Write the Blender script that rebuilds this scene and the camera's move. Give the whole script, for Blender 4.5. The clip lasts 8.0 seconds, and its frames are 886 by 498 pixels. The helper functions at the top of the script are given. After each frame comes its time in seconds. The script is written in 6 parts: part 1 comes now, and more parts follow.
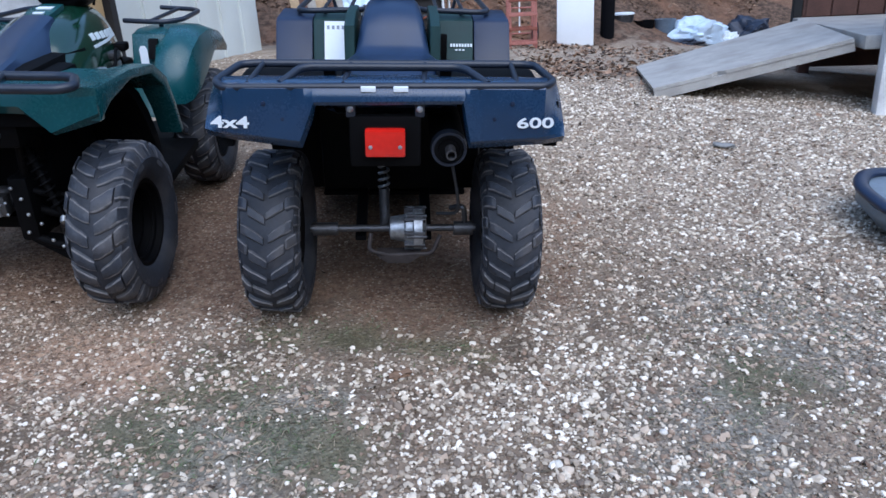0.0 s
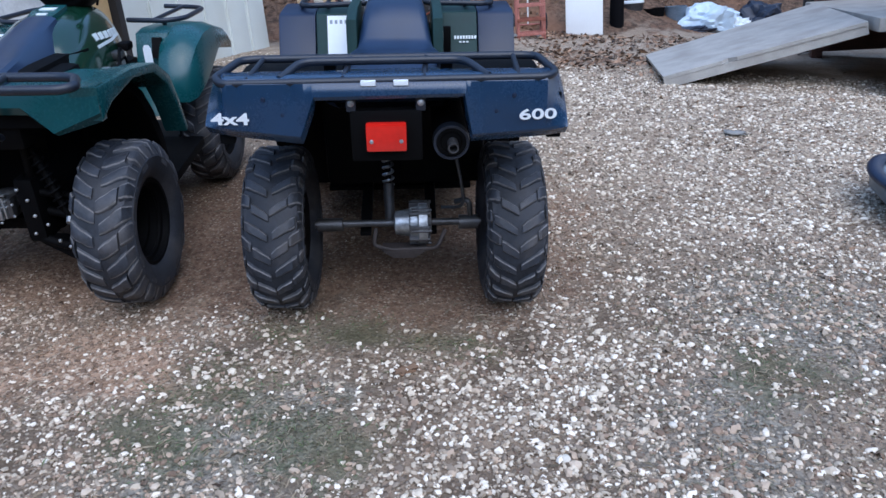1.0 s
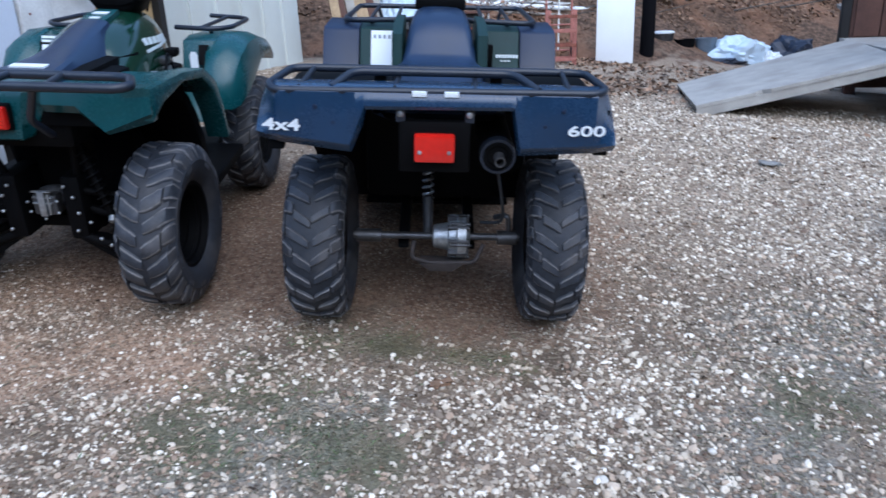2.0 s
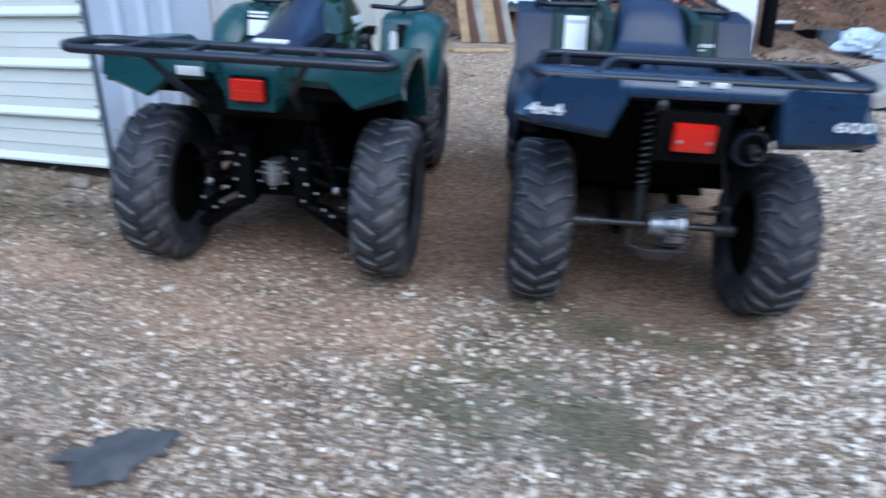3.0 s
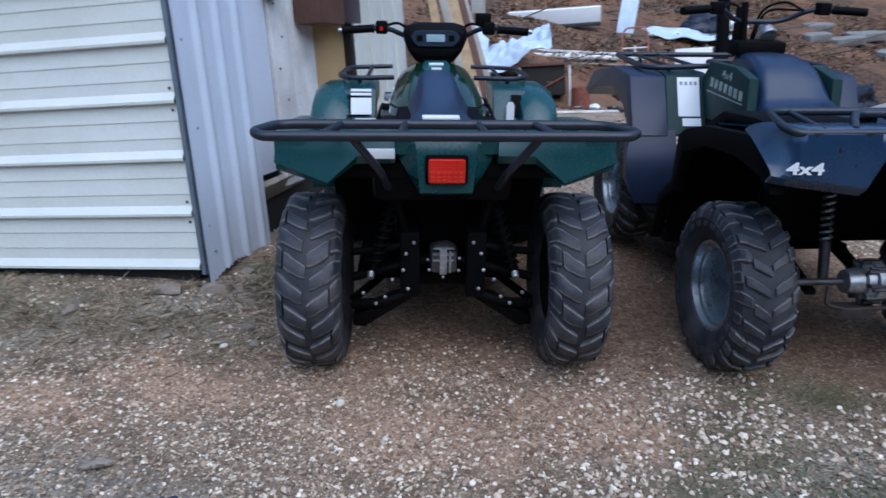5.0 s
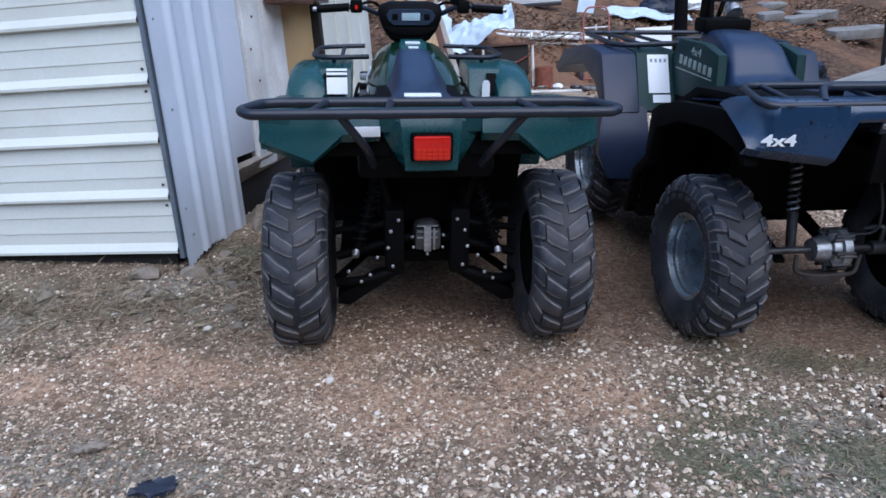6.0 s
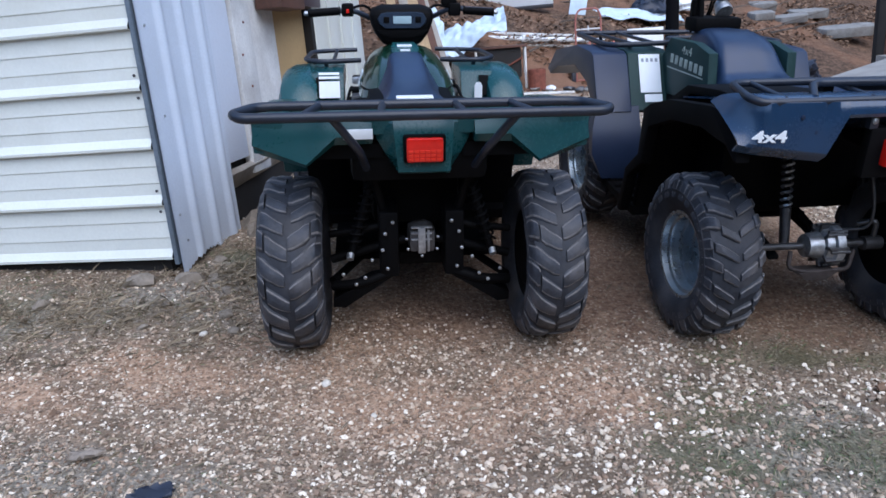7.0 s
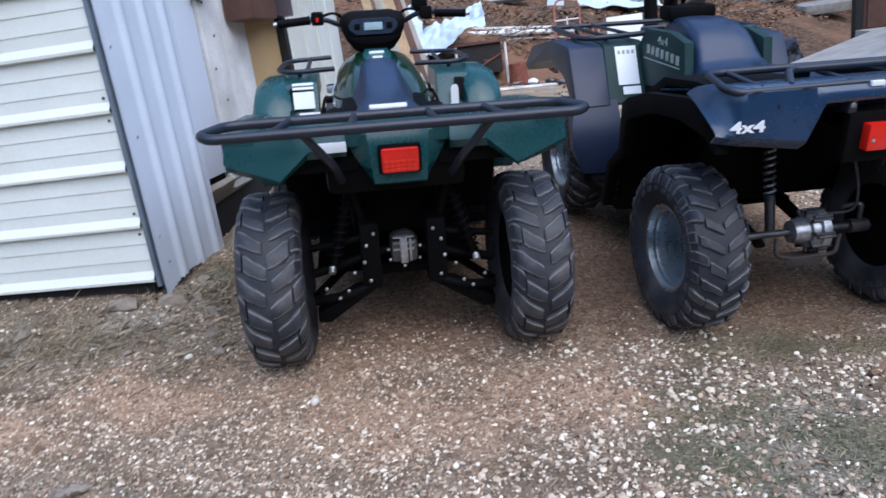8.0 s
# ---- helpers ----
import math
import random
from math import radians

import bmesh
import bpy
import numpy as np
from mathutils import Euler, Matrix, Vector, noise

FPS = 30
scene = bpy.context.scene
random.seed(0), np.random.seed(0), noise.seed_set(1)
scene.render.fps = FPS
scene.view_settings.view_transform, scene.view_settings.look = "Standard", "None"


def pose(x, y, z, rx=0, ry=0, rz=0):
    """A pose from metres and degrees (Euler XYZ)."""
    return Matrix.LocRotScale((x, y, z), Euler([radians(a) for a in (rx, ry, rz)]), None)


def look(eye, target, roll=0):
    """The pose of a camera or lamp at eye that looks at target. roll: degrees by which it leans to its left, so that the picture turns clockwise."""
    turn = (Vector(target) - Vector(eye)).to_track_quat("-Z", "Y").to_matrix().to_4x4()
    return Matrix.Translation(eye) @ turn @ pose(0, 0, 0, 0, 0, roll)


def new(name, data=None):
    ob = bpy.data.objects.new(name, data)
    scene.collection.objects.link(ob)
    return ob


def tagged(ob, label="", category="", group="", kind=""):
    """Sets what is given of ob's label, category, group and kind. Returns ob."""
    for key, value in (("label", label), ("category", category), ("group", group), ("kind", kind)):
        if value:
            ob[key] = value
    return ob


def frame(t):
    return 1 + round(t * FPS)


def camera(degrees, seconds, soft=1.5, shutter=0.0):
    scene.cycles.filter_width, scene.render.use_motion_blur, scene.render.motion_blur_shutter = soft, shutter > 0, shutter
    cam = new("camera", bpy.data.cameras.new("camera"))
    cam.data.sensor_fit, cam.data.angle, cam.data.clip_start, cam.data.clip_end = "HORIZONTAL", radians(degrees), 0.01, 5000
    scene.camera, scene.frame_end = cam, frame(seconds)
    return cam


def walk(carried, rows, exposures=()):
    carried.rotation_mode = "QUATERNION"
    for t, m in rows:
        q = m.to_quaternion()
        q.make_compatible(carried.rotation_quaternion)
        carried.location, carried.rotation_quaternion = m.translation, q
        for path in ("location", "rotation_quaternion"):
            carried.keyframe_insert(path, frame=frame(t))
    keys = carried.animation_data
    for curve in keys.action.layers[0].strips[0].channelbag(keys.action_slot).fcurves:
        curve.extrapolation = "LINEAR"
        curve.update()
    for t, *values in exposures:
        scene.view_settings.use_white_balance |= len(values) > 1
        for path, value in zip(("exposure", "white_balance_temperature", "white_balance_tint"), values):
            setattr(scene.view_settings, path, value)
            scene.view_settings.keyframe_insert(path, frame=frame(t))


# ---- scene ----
cam = camera(64.4, 8.0, 1.5, 0.6)
PATH = [
    (0, (0.249, -0.004, 1.192), (-0.212, 1.813, 0.495), -3.3),
    (0.5, (0.279, 0.012, 1.186), (-0.225, 1.816, 0.485), -4.5),
    (1, (0.274, 0.02, 1.185), (-0.225, 1.821, 0.474), -4.7),
    (2.5, (0.015, -0.074, 1.154), (-0.58, 1.728, 0.521), -0.6),
    (3, (-0.34, -0.233, 1.197), (-1.026, 1.513, 0.504), -1.0),
    (3.5, (-0.744, -0.212, 1.236), (-1.574, 1.472, 0.547), -5.6),
    (4, (-1.012, -0.282, 1.228), (-1.741, 1.47, 0.598), -6.3),
    (4.5, (-1.235, -0.301, 1.234), (-1.893, 1.493, 0.643), -4.2),
    (5, (-1.343, -0.289, 1.211), (-1.797, 1.589, 0.695), -3.5),
    (5.2, (-1.394, -0.305, 1.217), (-1.799, 1.563, 0.625), -2.8),
    (6.3, (-1.413, -0.348, 1.202), (-1.75, 1.546, 0.657), -4.1),
    (6.5, (-1.41, -0.356, 1.202), (-1.775, 1.539, 0.677), -4.7),
    (7, (-1.406, -0.342, 1.197), (-1.743, 1.548, 0.637), -4.7),
    (7.5, (-1.402, -0.323, 1.201), (-1.752, 1.557, 0.614), -6.1),
    (8, (-1.37, -0.294, 1.222), (-1.692, 1.595, 0.65), -7.9),
]
walk(cam, [(t, look(eye, target, roll)) for t, eye, target, roll in PATH],
     [(0.0, 1.58, 6050, 9), (1.2, 1.54, 6050, 9), (2.5, 1.64, 5950, 6), (3.0, 1.64, 5900, 5), (4.0, 1.46, 5950, 6), (5.0, 1.28, 6100, 9), (6.5, 1.50, 6350, 11), (7.5, 1.60, 6450, 11), (8.0, 1.66, 6550, 11)])

# ---- world, sky light ----
world = bpy.data.worlds.new("world")
scene.world = world
world.use_nodes = True
wn = world.node_tree.nodes
sky = wn.new("ShaderNodeTexSky")
sky.sky_type = "NISHITA"
sky.sun_disc = False
sky.sun_elevation = radians(50)
sky.sun_rotation = radians(144)
sky.air_density, sky.dust_density, sky.ozone_density = 1.0, 0.6, 2.5
world.node_tree.links.new(sky.outputs[0], wn["Background"].inputs[0])
wn["Background"].inputs[1].default_value = 0.15
sun_data = bpy.data.lights.new("sun", "SUN")
sun_data.energy, sun_data.angle, sun_data.color = 0.8, radians(80), (1.0, 0.96, 0.91)
sun = new("sun", sun_data)
sun.matrix_world = look((1.94, -2.05, 6.0), (-1, 2, 0))
scene.view_settings.exposure = 1.4


# ---- materials ----
def material(name, col, rough=0.5, metal=0.0, var=0.25, scale=8.0, bump=0.2, fine=60.0, spec=0.5, coat=0.0, island=0.0, col2=None, dust=None, wear=0.0):
    """A procedural surface: colour varied at two scales, a fine relief, roughness that follows the wear."""
    m = bpy.data.materials.new(name)
    m.use_nodes = True
    nt = m.node_tree
    N, L = nt.nodes, nt.links
    b = N["Principled BSDF"]
    tc = N.new("ShaderNodeTexCoord")
    n1 = N.new("ShaderNodeTexNoise")
    n1.inputs["Scale"].default_value, n1.inputs["Detail"].default_value = scale, 6
    n2 = N.new("ShaderNodeTexNoise")
    n2.inputs["Scale"].default_value, n2.inputs["Detail"].default_value = fine, 4
    L.new(tc.outputs["Object"], n1.inputs["Vector"])
    L.new(tc.outputs["Object"], n2.inputs["Vector"])
    ramp = N.new("ShaderNodeValToRGB")
    c1 = [c * (1 - var) for c in col]
    c2 = [min(1.0, c * (1 + var)) for c in (col2 or col)]
    ramp.color_ramp.elements[0].position, ramp.color_ramp.elements[1].position = 0.32, 0.68
    ramp.color_ramp.elements[0].color = (*c1, 1)
    ramp.color_ramp.elements[1].color = (*c2, 1)
    add = N.new("ShaderNodeMath")
    add.operation = "MULTIPLY_ADD"
    add.inputs[1].default_value = 0.35
    L.new(n2.outputs["Fac"], add.inputs[0])
    mul = N.new("ShaderNodeMath")
    mul.operation = "MULTIPLY"
    mul.inputs[1].default_value = 0.65
    L.new(n1.outputs["Fac"], mul.inputs[0])
    L.new(mul.outputs[0], add.inputs[2])
    L.new(add.outputs[0], ramp.inputs[0])
    out = ramp.outputs[0]
    if island:
        geo = N.new("ShaderNodeNewGeometry")
        hsv = N.new("ShaderNodeHueSaturation")
        mr = N.new("ShaderNodeMapRange")
        mr.inputs["To Min"].default_value, mr.inputs["To Max"].default_value = 1 - island, 1 + island
        L.new(geo.outputs["Random Per Island"], mr.inputs[0])
        L.new(mr.outputs[0], hsv.inputs["Value"])
        L.new(out, hsv.inputs["Color"])
        out = hsv.outputs[0]
    if dust:
        n3 = N.new("ShaderNodeTexNoise")
        n3.inputs["Scale"].default_value, n3.inputs["Detail"].default_value = scale * 0.6, 8
        L.new(tc.outputs["Object"], n3.inputs["Vector"])
        r3 = N.new("ShaderNodeMapRange")
        r3.inputs["From Min"].default_value, r3.inputs["From Max"].default_value = 0.48, 0.75
        r3.inputs["To Max"].default_value = dust[3]
        L.new(n3.outputs["Fac"], r3.inputs[0])
        mix = N.new("ShaderNodeMix")
        mix.data_type = "RGBA"
        L.new(r3.outputs[0], mix.inputs[0])
        L.new(out, mix.inputs[6])
        mix.inputs[7].default_value = (*dust[:3], 1)
        out = mix.outputs[2]
    L.new(out, b.inputs["Base Color"])
    rr = N.new("ShaderNodeMapRange")
    rr.inputs["To Min"].default_value, rr.inputs["To Max"].default_value = max(0.03, rough - 0.12), min(1, rough + 0.12)
    L.new(add.outputs[0], rr.inputs[0])
    L.new(rr.outputs[0], b.inputs["Roughness"])
    b.inputs["Metallic"].default_value = metal
    b.inputs["Specular IOR Level"].default_value = spec
    b.inputs["Coat Weight"].default_value = coat
    b.inputs["Coat Roughness"].default_value = 0.15
    if bump:
        bp = N.new("ShaderNodeBump")
        bp.inputs["Strength"].default_value, bp.inputs["Distance"].default_value = bump, 0.004
        L.new(add.outputs[0], bp.inputs["Height"])
        L.new(bp.outputs[0], b.inputs["Normal"])
    return m


M = {}
M["navy"] = material("navy_plastic", (0.009, 0.032, 0.074), 0.27, spec=0.5, var=0.18, scale=5, bump=0.03, fine=180, coat=0.25, dust=(0.025, 0.055, 0.095, 0.2))
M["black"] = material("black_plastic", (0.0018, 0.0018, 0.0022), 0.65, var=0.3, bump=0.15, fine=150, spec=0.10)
M["teal"] = material("teal_plastic", (0.006, 0.060, 0.066), 0.28, spec=0.45, var=0.12, scale=4, bump=0.02, fine=120, coat=0.08)
M["green"] = material("dark_green_plastic", (0.005, 0.028, 0.016), 0.14, var=0.15, scale=4, bump=0.02, coat=0.6)
M["moss"] = material("matt_green_plastic", (0.010, 0.035, 0.034), 0.55, spec=0.3, var=0.2, scale=6, bump=0.1)
M["stone"] = material("earthy_stone", (0.24, 0.205, 0.165), 0.9, spec=0.2, var=0.3, scale=14, bump=0.8, fine=60, dust=(0.12, 0.09, 0.065, 0.7))
M["dark_navy"] = material("dark_navy_plastic", (0.010, 0.019, 0.044), 0.40, spec=0.4, var=0.2, scale=5, bump=0.08, fine=180)
M["pale_stone"] = material("pale_stone", (0.62, 0.57, 0.49), 0.8, var=0.15, scale=30, bump=0.4)
M["dry_leaf"] = material("dry_pale_leaf", (0.24, 0.20, 0.16), 0.8, var=0.25, scale=30, bump=0.4)
M["old_timber"] = material("old_pale_timber", (0.36, 0.32, 0.27), 0.85, var=0.3, scale=9, bump=0.8, fine=60, dust=(0.16, 0.13, 0.10, 0.6))
M["old_rubber"] = material("old_grey_rubber", (0.065, 0.066, 0.07), 0.85, var=0.3, scale=12, bump=0.8, fine=60, dust=(0.16, 0.15, 0.135, 0.6))
M["rubber"] = material("tyre_rubber", (0.022, 0.025, 0.032), 0.66, spec=0.4, var=0.45, scale=11, bump=0.8, fine=90, dust=(0.085, 0.078, 0.076, 0.6))
M["lug"] = material("worn_tread_rubber", (0.027, 0.031, 0.040), 0.58, spec=0.45, var=0.5, scale=16, bump=1.0, fine=100, dust=(0.115, 0.105, 0.102, 0.65))
# dusty lug edges, paler still with the sky light they catch in the colour
M["lug_edge"] = material("scuffed_dusty_lit_rubber", (0.13, 0.125, 0.125), 0.75, spec=0.3, var=0.6, scale=22, bump=0.8, fine=110, dust=(0.20, 0.185, 0.17, 0.6))
M["tube"] = material("black_tube_paint", (0.012, 0.017, 0.028), 0.40, var=0.25, scale=14, bump=0.2, fine=220)
M["vinyl"] = material("blue_black_vinyl", (0.011, 0.025, 0.058), 0.32, var=0.2, scale=6, bump=0.15, fine=260)
M["lens"] = material("red_lens", (0.62, 0.014, 0.008), 0.18, var=0.15, bump=0.05, coat=0.5)
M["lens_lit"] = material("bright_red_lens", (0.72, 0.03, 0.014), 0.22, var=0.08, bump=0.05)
M["alu"] = material("cast_aluminium", (0.46, 0.48, 0.50), 0.45, metal=0.85, var=0.35, scale=30, bump=0.6, dust=(0.12, 0.12, 0.12, 0.6))
M["steel"] = material("dull_steel", (0.10, 0.10, 0.105), 0.5, metal=0.8, var=0.3, scale=20, bump=0.3)
M["rim"] = material("grey_steel_rim", (0.36, 0.42, 0.46), 0.28, metal=0.85, var=0.25, scale=12, bump=0.1)
M["label"] = material("white_label", (0.78, 0.82, 0.84), 0.35, var=0.03, bump=0.0)
M["grey_ink"] = material("grey_label_print", (0.25, 0.28, 0.32), 0.5, var=0.1, bump=0.0)
M["silver_ink"] = material("silver_decal", (0.62, 0.68, 0.70), 0.4, var=0.1, bump=0.0)
M["dull_ink"] = material("dull_silver_decal", (0.32, 0.37, 0.32), 0.5, var=0.5, scale=40, bump=0.0)
M["dash"] = material("blue_grey_dash", (0.018, 0.032, 0.055), 0.3, var=0.2, scale=20, bump=0.0)
M["lcd"] = material("grey_lcd_glass", (0.35, 0.48, 0.52), 0.1, var=0.1, bump=0.0)
M["siding"] = material("white_painted_siding", (0.68, 0.71, 0.66), 0.40, var=0.08, scale=2.2, bump=0.05, fine=90, dust=(0.52, 0.50, 0.40, 0.5))
M["sheet"] = material("grey_white_sheet", (0.64, 0.71, 0.80), 0.36, var=0.10, scale=2.5, bump=0.06, fine=90, dust=(0.48, 0.52, 0.55, 0.4))
M["panel"] = material("pale_flat_panel", (0.70, 0.76, 0.85), 0.45, var=0.06, scale=1.5, bump=0.05)
M["flash"] = material("mid_grey_trim", (0.15, 0.19, 0.23), 0.45, metal=0.2, var=0.25, scale=8)
M["white_wood"] = material("weathered_white_wood", (0.72, 0.72, 0.70), 0.7, var=0.2, scale=5, bump=0.5, fine=70, dust=(0.34, 0.30, 0.27, 0.5))
M["tan"] = material("tan_board", (0.48, 0.32, 0.15), 0.75, var=0.12, scale=3, bump=0.15)
M["brown"] = material("dark_brown_wood", (0.11, 0.05, 0.035), 0.65, var=0.35, scale=6, bump=0.4)
M["dark"] = material("dark_interior", (0.02, 0.018, 0.017), 0.9, var=0.3)
M["char"] = material("charred_wood", (0.004, 0.004, 0.005), 0.9, var=0.3, spec=0.1)
M["plum"] = material("dark_purple_paint", (0.035, 0.02, 0.03), 0.35, var=0.4, scale=5, bump=0.2)
M["wood"] = material("raw_lumber", (0.42, 0.30, 0.18), 0.75, var=0.3, scale=10, bump=0.4, island=0.25)
M["grey_wood"] = material("grey_weathered_plywood", (0.37, 0.35, 0.315), 0.75, var=0.22, scale=6, bump=0.5, fine=120, dust=(0.22, 0.19, 0.16, 0.5))
M["concrete"] = material("concrete", (0.24, 0.235, 0.22), 0.88, var=0.35, scale=6, bump=0.9, fine=50, dust=(0.10, 0.075, 0.055, 0.75))
M["white"] = material("white_board_paint", (0.80, 0.81, 0.80), 0.5, var=0.04, scale=3, bump=0.05)
M["tarp"] = material("pale_blue_plastic", (0.55, 0.66, 0.75), 0.4, var=0.15, scale=7, bump=0.6, fine=20)
M["rust"] = material("rusty_steel", (0.22, 0.07, 0.045), 0.75, metal=0.2, var=0.45, scale=20, bump=0.5)
M["red_paint"] = material("faded_red_paint", (0.36, 0.13, 0.10), 0.6, var=0.35, scale=14, bump=0.3)
M["rust_dark"] = material("dark_rusty_steel", (0.05, 0.04, 0.037), 0.7, metal=0.3, var=0.4, scale=20, bump=0.4)
M["navy_bag"] = material("dark_blue_bag", (0.015, 0.022, 0.04), 0.5, var=0.3, scale=9, bump=0.6, fine=30)
M["bark"] = material("tree_bark", (0.10, 0.085, 0.07), 0.9, var=0.4, scale=14, bump=1.0, fine=50)

M["woods"] = material("far_dark_ring", (0.045, 0.042, 0.034), 0.95, var=0.5, scale=0.8, bump=0.0, fine=6)
M["leaf"] = material("dead_leaf", (0.19, 0.115, 0.07), 0.8, var=0.3, bump=0.2, island=0.9)
M["straw"] = material("dry_straw", (0.25, 0.20, 0.135), 0.85, var=0.2, bump=0.0, island=0.6)
M["grass"] = material("green_grass_blade", (0.10, 0.135, 0.055), 0.7, var=0.2, bump=0.0, island=0.5)


def pebble_material(name, cols):
    """Stones of one heap: each its own grey, cream or brown."""
    m = material(name, (0.4, 0.38, 0.34), 0.8, var=0.12, scale=30, bump=0.3, fine=200)
    N, L = m.node_tree.nodes, m.node_tree.links
    geo = N.new("ShaderNodeNewGeometry")
    r = N.new("ShaderNodeValToRGB")
    e = r.color_ramp.elements
    e[0].position, e[0].color = 0.0, (*cols[0][1], 1)
    e[1].position, e[1].color = 1.0, (*cols[4][1], 1)
    for p, c in cols[1:4]:
        k = e.new(p)
        k.color = (*c, 1)
    L.new(geo.outputs["Random Per Island"], r.inputs[0])
    L.new(r.outputs[0], N["Principled BSDF"].inputs["Base Color"])
    return m


M["pebble"] = pebble_material("pebble", ((0.0, (0.15, 0.11, 0.08)), (0.25, (0.30, 0.235, 0.17)), (0.50, (0.46, 0.375, 0.28)), (0.75, (0.66, 0.56, 0.43)), (1.0, (0.92, 0.83, 0.70))))
M["earthy_pebble"] = pebble_material("earthy_pebble", ((0.0, (0.14, 0.09, 0.06)), (0.30, (0.28, 0.19, 0.128)), (0.60, (0.44, 0.325, 0.23)), (0.85, (0.60, 0.48, 0.36)), (1.0, (0.84, 0.75, 0.62))))


# ---- mesh helpers ----
def finish(bm, mat, name, angle=38):
    bmesh.ops.recalc_face_normals(bm, faces=bm.faces)
    me = bpy.data.meshes.new(name)
    bm.to_mesh(me)
    bm.free()
    for p in me.polygons:
        p.use_smooth = True
    me.set_sharp_from_angle(angle=radians(angle))
    me.materials.append(M[mat] if isinstance(mat, str) else mat)
    return me


def part(name, bm, mat, parent=None, label="", angle=38):
    ob = new(name, finish(bm, mat, name, angle))
    if parent is not None:
        ob.parent = parent
    return tagged(ob, label)


def thing(name, m, label, category, group=""):
    ob = new(name)
    ob.empty_display_size = 0.1
    ob.matrix_world = m
    return tagged(ob, label, category, group)


def B():
    return bmesh.new()


def box(bm, lo, hi, bev=0.0, m=None, seg=2):
    """A box from corner to corner, its edges rounded by bev, moved by m."""
    c = [(a + b) / 2 for a, b in zip(lo, hi)]
    s = [abs(b - a) for a, b in zip(lo, hi)]
    r = bmesh.ops.create_cube(bm, size=1.0, matrix=Matrix.Translation(c) @ Matrix.Diagonal((*s, 1)))
    vs = r["verts"]
    if bev:
        es = list({e for v in vs for e in v.link_edges})
        rb = bmesh.ops.bevel(bm, geom=es, offset=min(bev, min(s) * 0.45), segments=seg, affect="EDGES", profile=0.6)
        vs = list({v for f in rb["faces"] for v in f.verts} | {v for v in vs if v.is_valid})
    if m is not None:
        bmesh.ops.transform(bm, matrix=m, verts=[v for v in vs if v.is_valid])
    return bm


def prism(bm, pts, a, b, axis=0, bev=0.0):
    """A polygon in the two other axes, drawn out along axis from a to b."""
    def put(p, w):
        v = list(p)
        v.insert(axis, w)
        return bm.verts.new(v)
    lo = [put(p, a) for p in pts]
    hi = [put(p, b) for p in pts]
    fs = [bm.faces.new(lo), bm.faces.new(hi)]
    n = len(pts)
    for i in range(n):
        fs.append(bm.faces.new((lo[i], lo[(i + 1) % n], hi[(i + 1) % n], hi[i])))
    bmesh.ops.recalc_face_normals(bm, faces=fs)
    if bev:
        es = list({e for f in fs[:2] for e in f.edges})
        bmesh.ops.bevel(bm, geom=es, offset=bev, segments=2, affect="EDGES", profile=0.6)
    return bm


def smooth_path(pts, rad=0.03, n=4, closed=False):
    """Rounds the corners of a polyline."""
    P = [Vector(p) for p in pts]
    out = []
    k = len(P)
    for i, p in enumerate(P):
        if not closed and i in (0, k - 1):
            out.append(p)
            continue
        a, c = P[i - 1], P[(i + 1) % k]
        da, dc = (a - p), (c - p)
        r = min(rad, da.length * 0.45, dc.length * 0.45)
        s, e = p + da.normalized() * r, p + dc.normalized() * r
        for j in range(n + 1):
            t = j / n
            out.append(s * (1 - t) ** 2 + p * 2 * t * (1 - t) + e * t * t)
    return out


def tube(bm, pts, r, rad=0.03, closed=False, seg=10, ends=None):
    """A round tube along a path; ends: another radius at the end."""
    P = smooth_path(pts, rad, 4, closed)
    k = len(P)
    rings = []
    side = None
    for i, p in enumerate(P):
        if closed:
            d = P[(i + 1) % k] - P[i - 1]
        else:
            d = P[min(i + 1, k - 1)] - P[max(i - 1, 0)]
        d.normalize()
        if side is None:
            side = d.cross(Vector((0, 0, 1)))
            if side.length < 0.1:
                side = d.cross(Vector((1, 0, 0)))
        side = (side - d * side.dot(d)).normalized()
        up = d.cross(side)
        rr = r if ends is None else r + (ends - r) * i / (k - 1)
        rings.append([bm.verts.new(p + (side * math.cos(2 * math.pi * j / seg) + up * math.sin(2 * math.pi * j / seg)) * rr) for j in range(seg)])
    for i in range(k if closed else k - 1):
        a, b = rings[i], rings[(i + 1) % k]
        for j in range(seg):
            bm.faces.new((a[j], a[(j + 1) % seg], b[(j + 1) % seg], b[j]))
    if not closed:
        bm.faces.new(rings[0][::-1])
        bm.faces.new(rings[-1])
    return bm


def lathe(bm, prof, m=None, seg=32, closed=False, caps=True):
    """Turns a profile of (along, radius) round the x axis."""
    rings = []
    for x, r in prof:
        rings.append([bm.verts.new((x, r * math.cos(2 * math.pi * j / seg), r * math.sin(2 * math.pi * j / seg))) for j in range(seg)])
    n = len(rings)
    for i in range(n if closed else n - 1):
        a, b = rings[i], rings[(i + 1) % n]
        for j in range(seg):
            bm.faces.new((a[j], a[(j + 1) % seg], b[(j + 1) % seg], b[j]))
    if caps and not closed:
        bm.faces.new(rings[0][::-1])
        bm.faces.new(rings[-1])
    if m is not None:
        bmesh.ops.transform(bm, matrix=m, verts=[v for ring in rings for v in ring])
    return bm


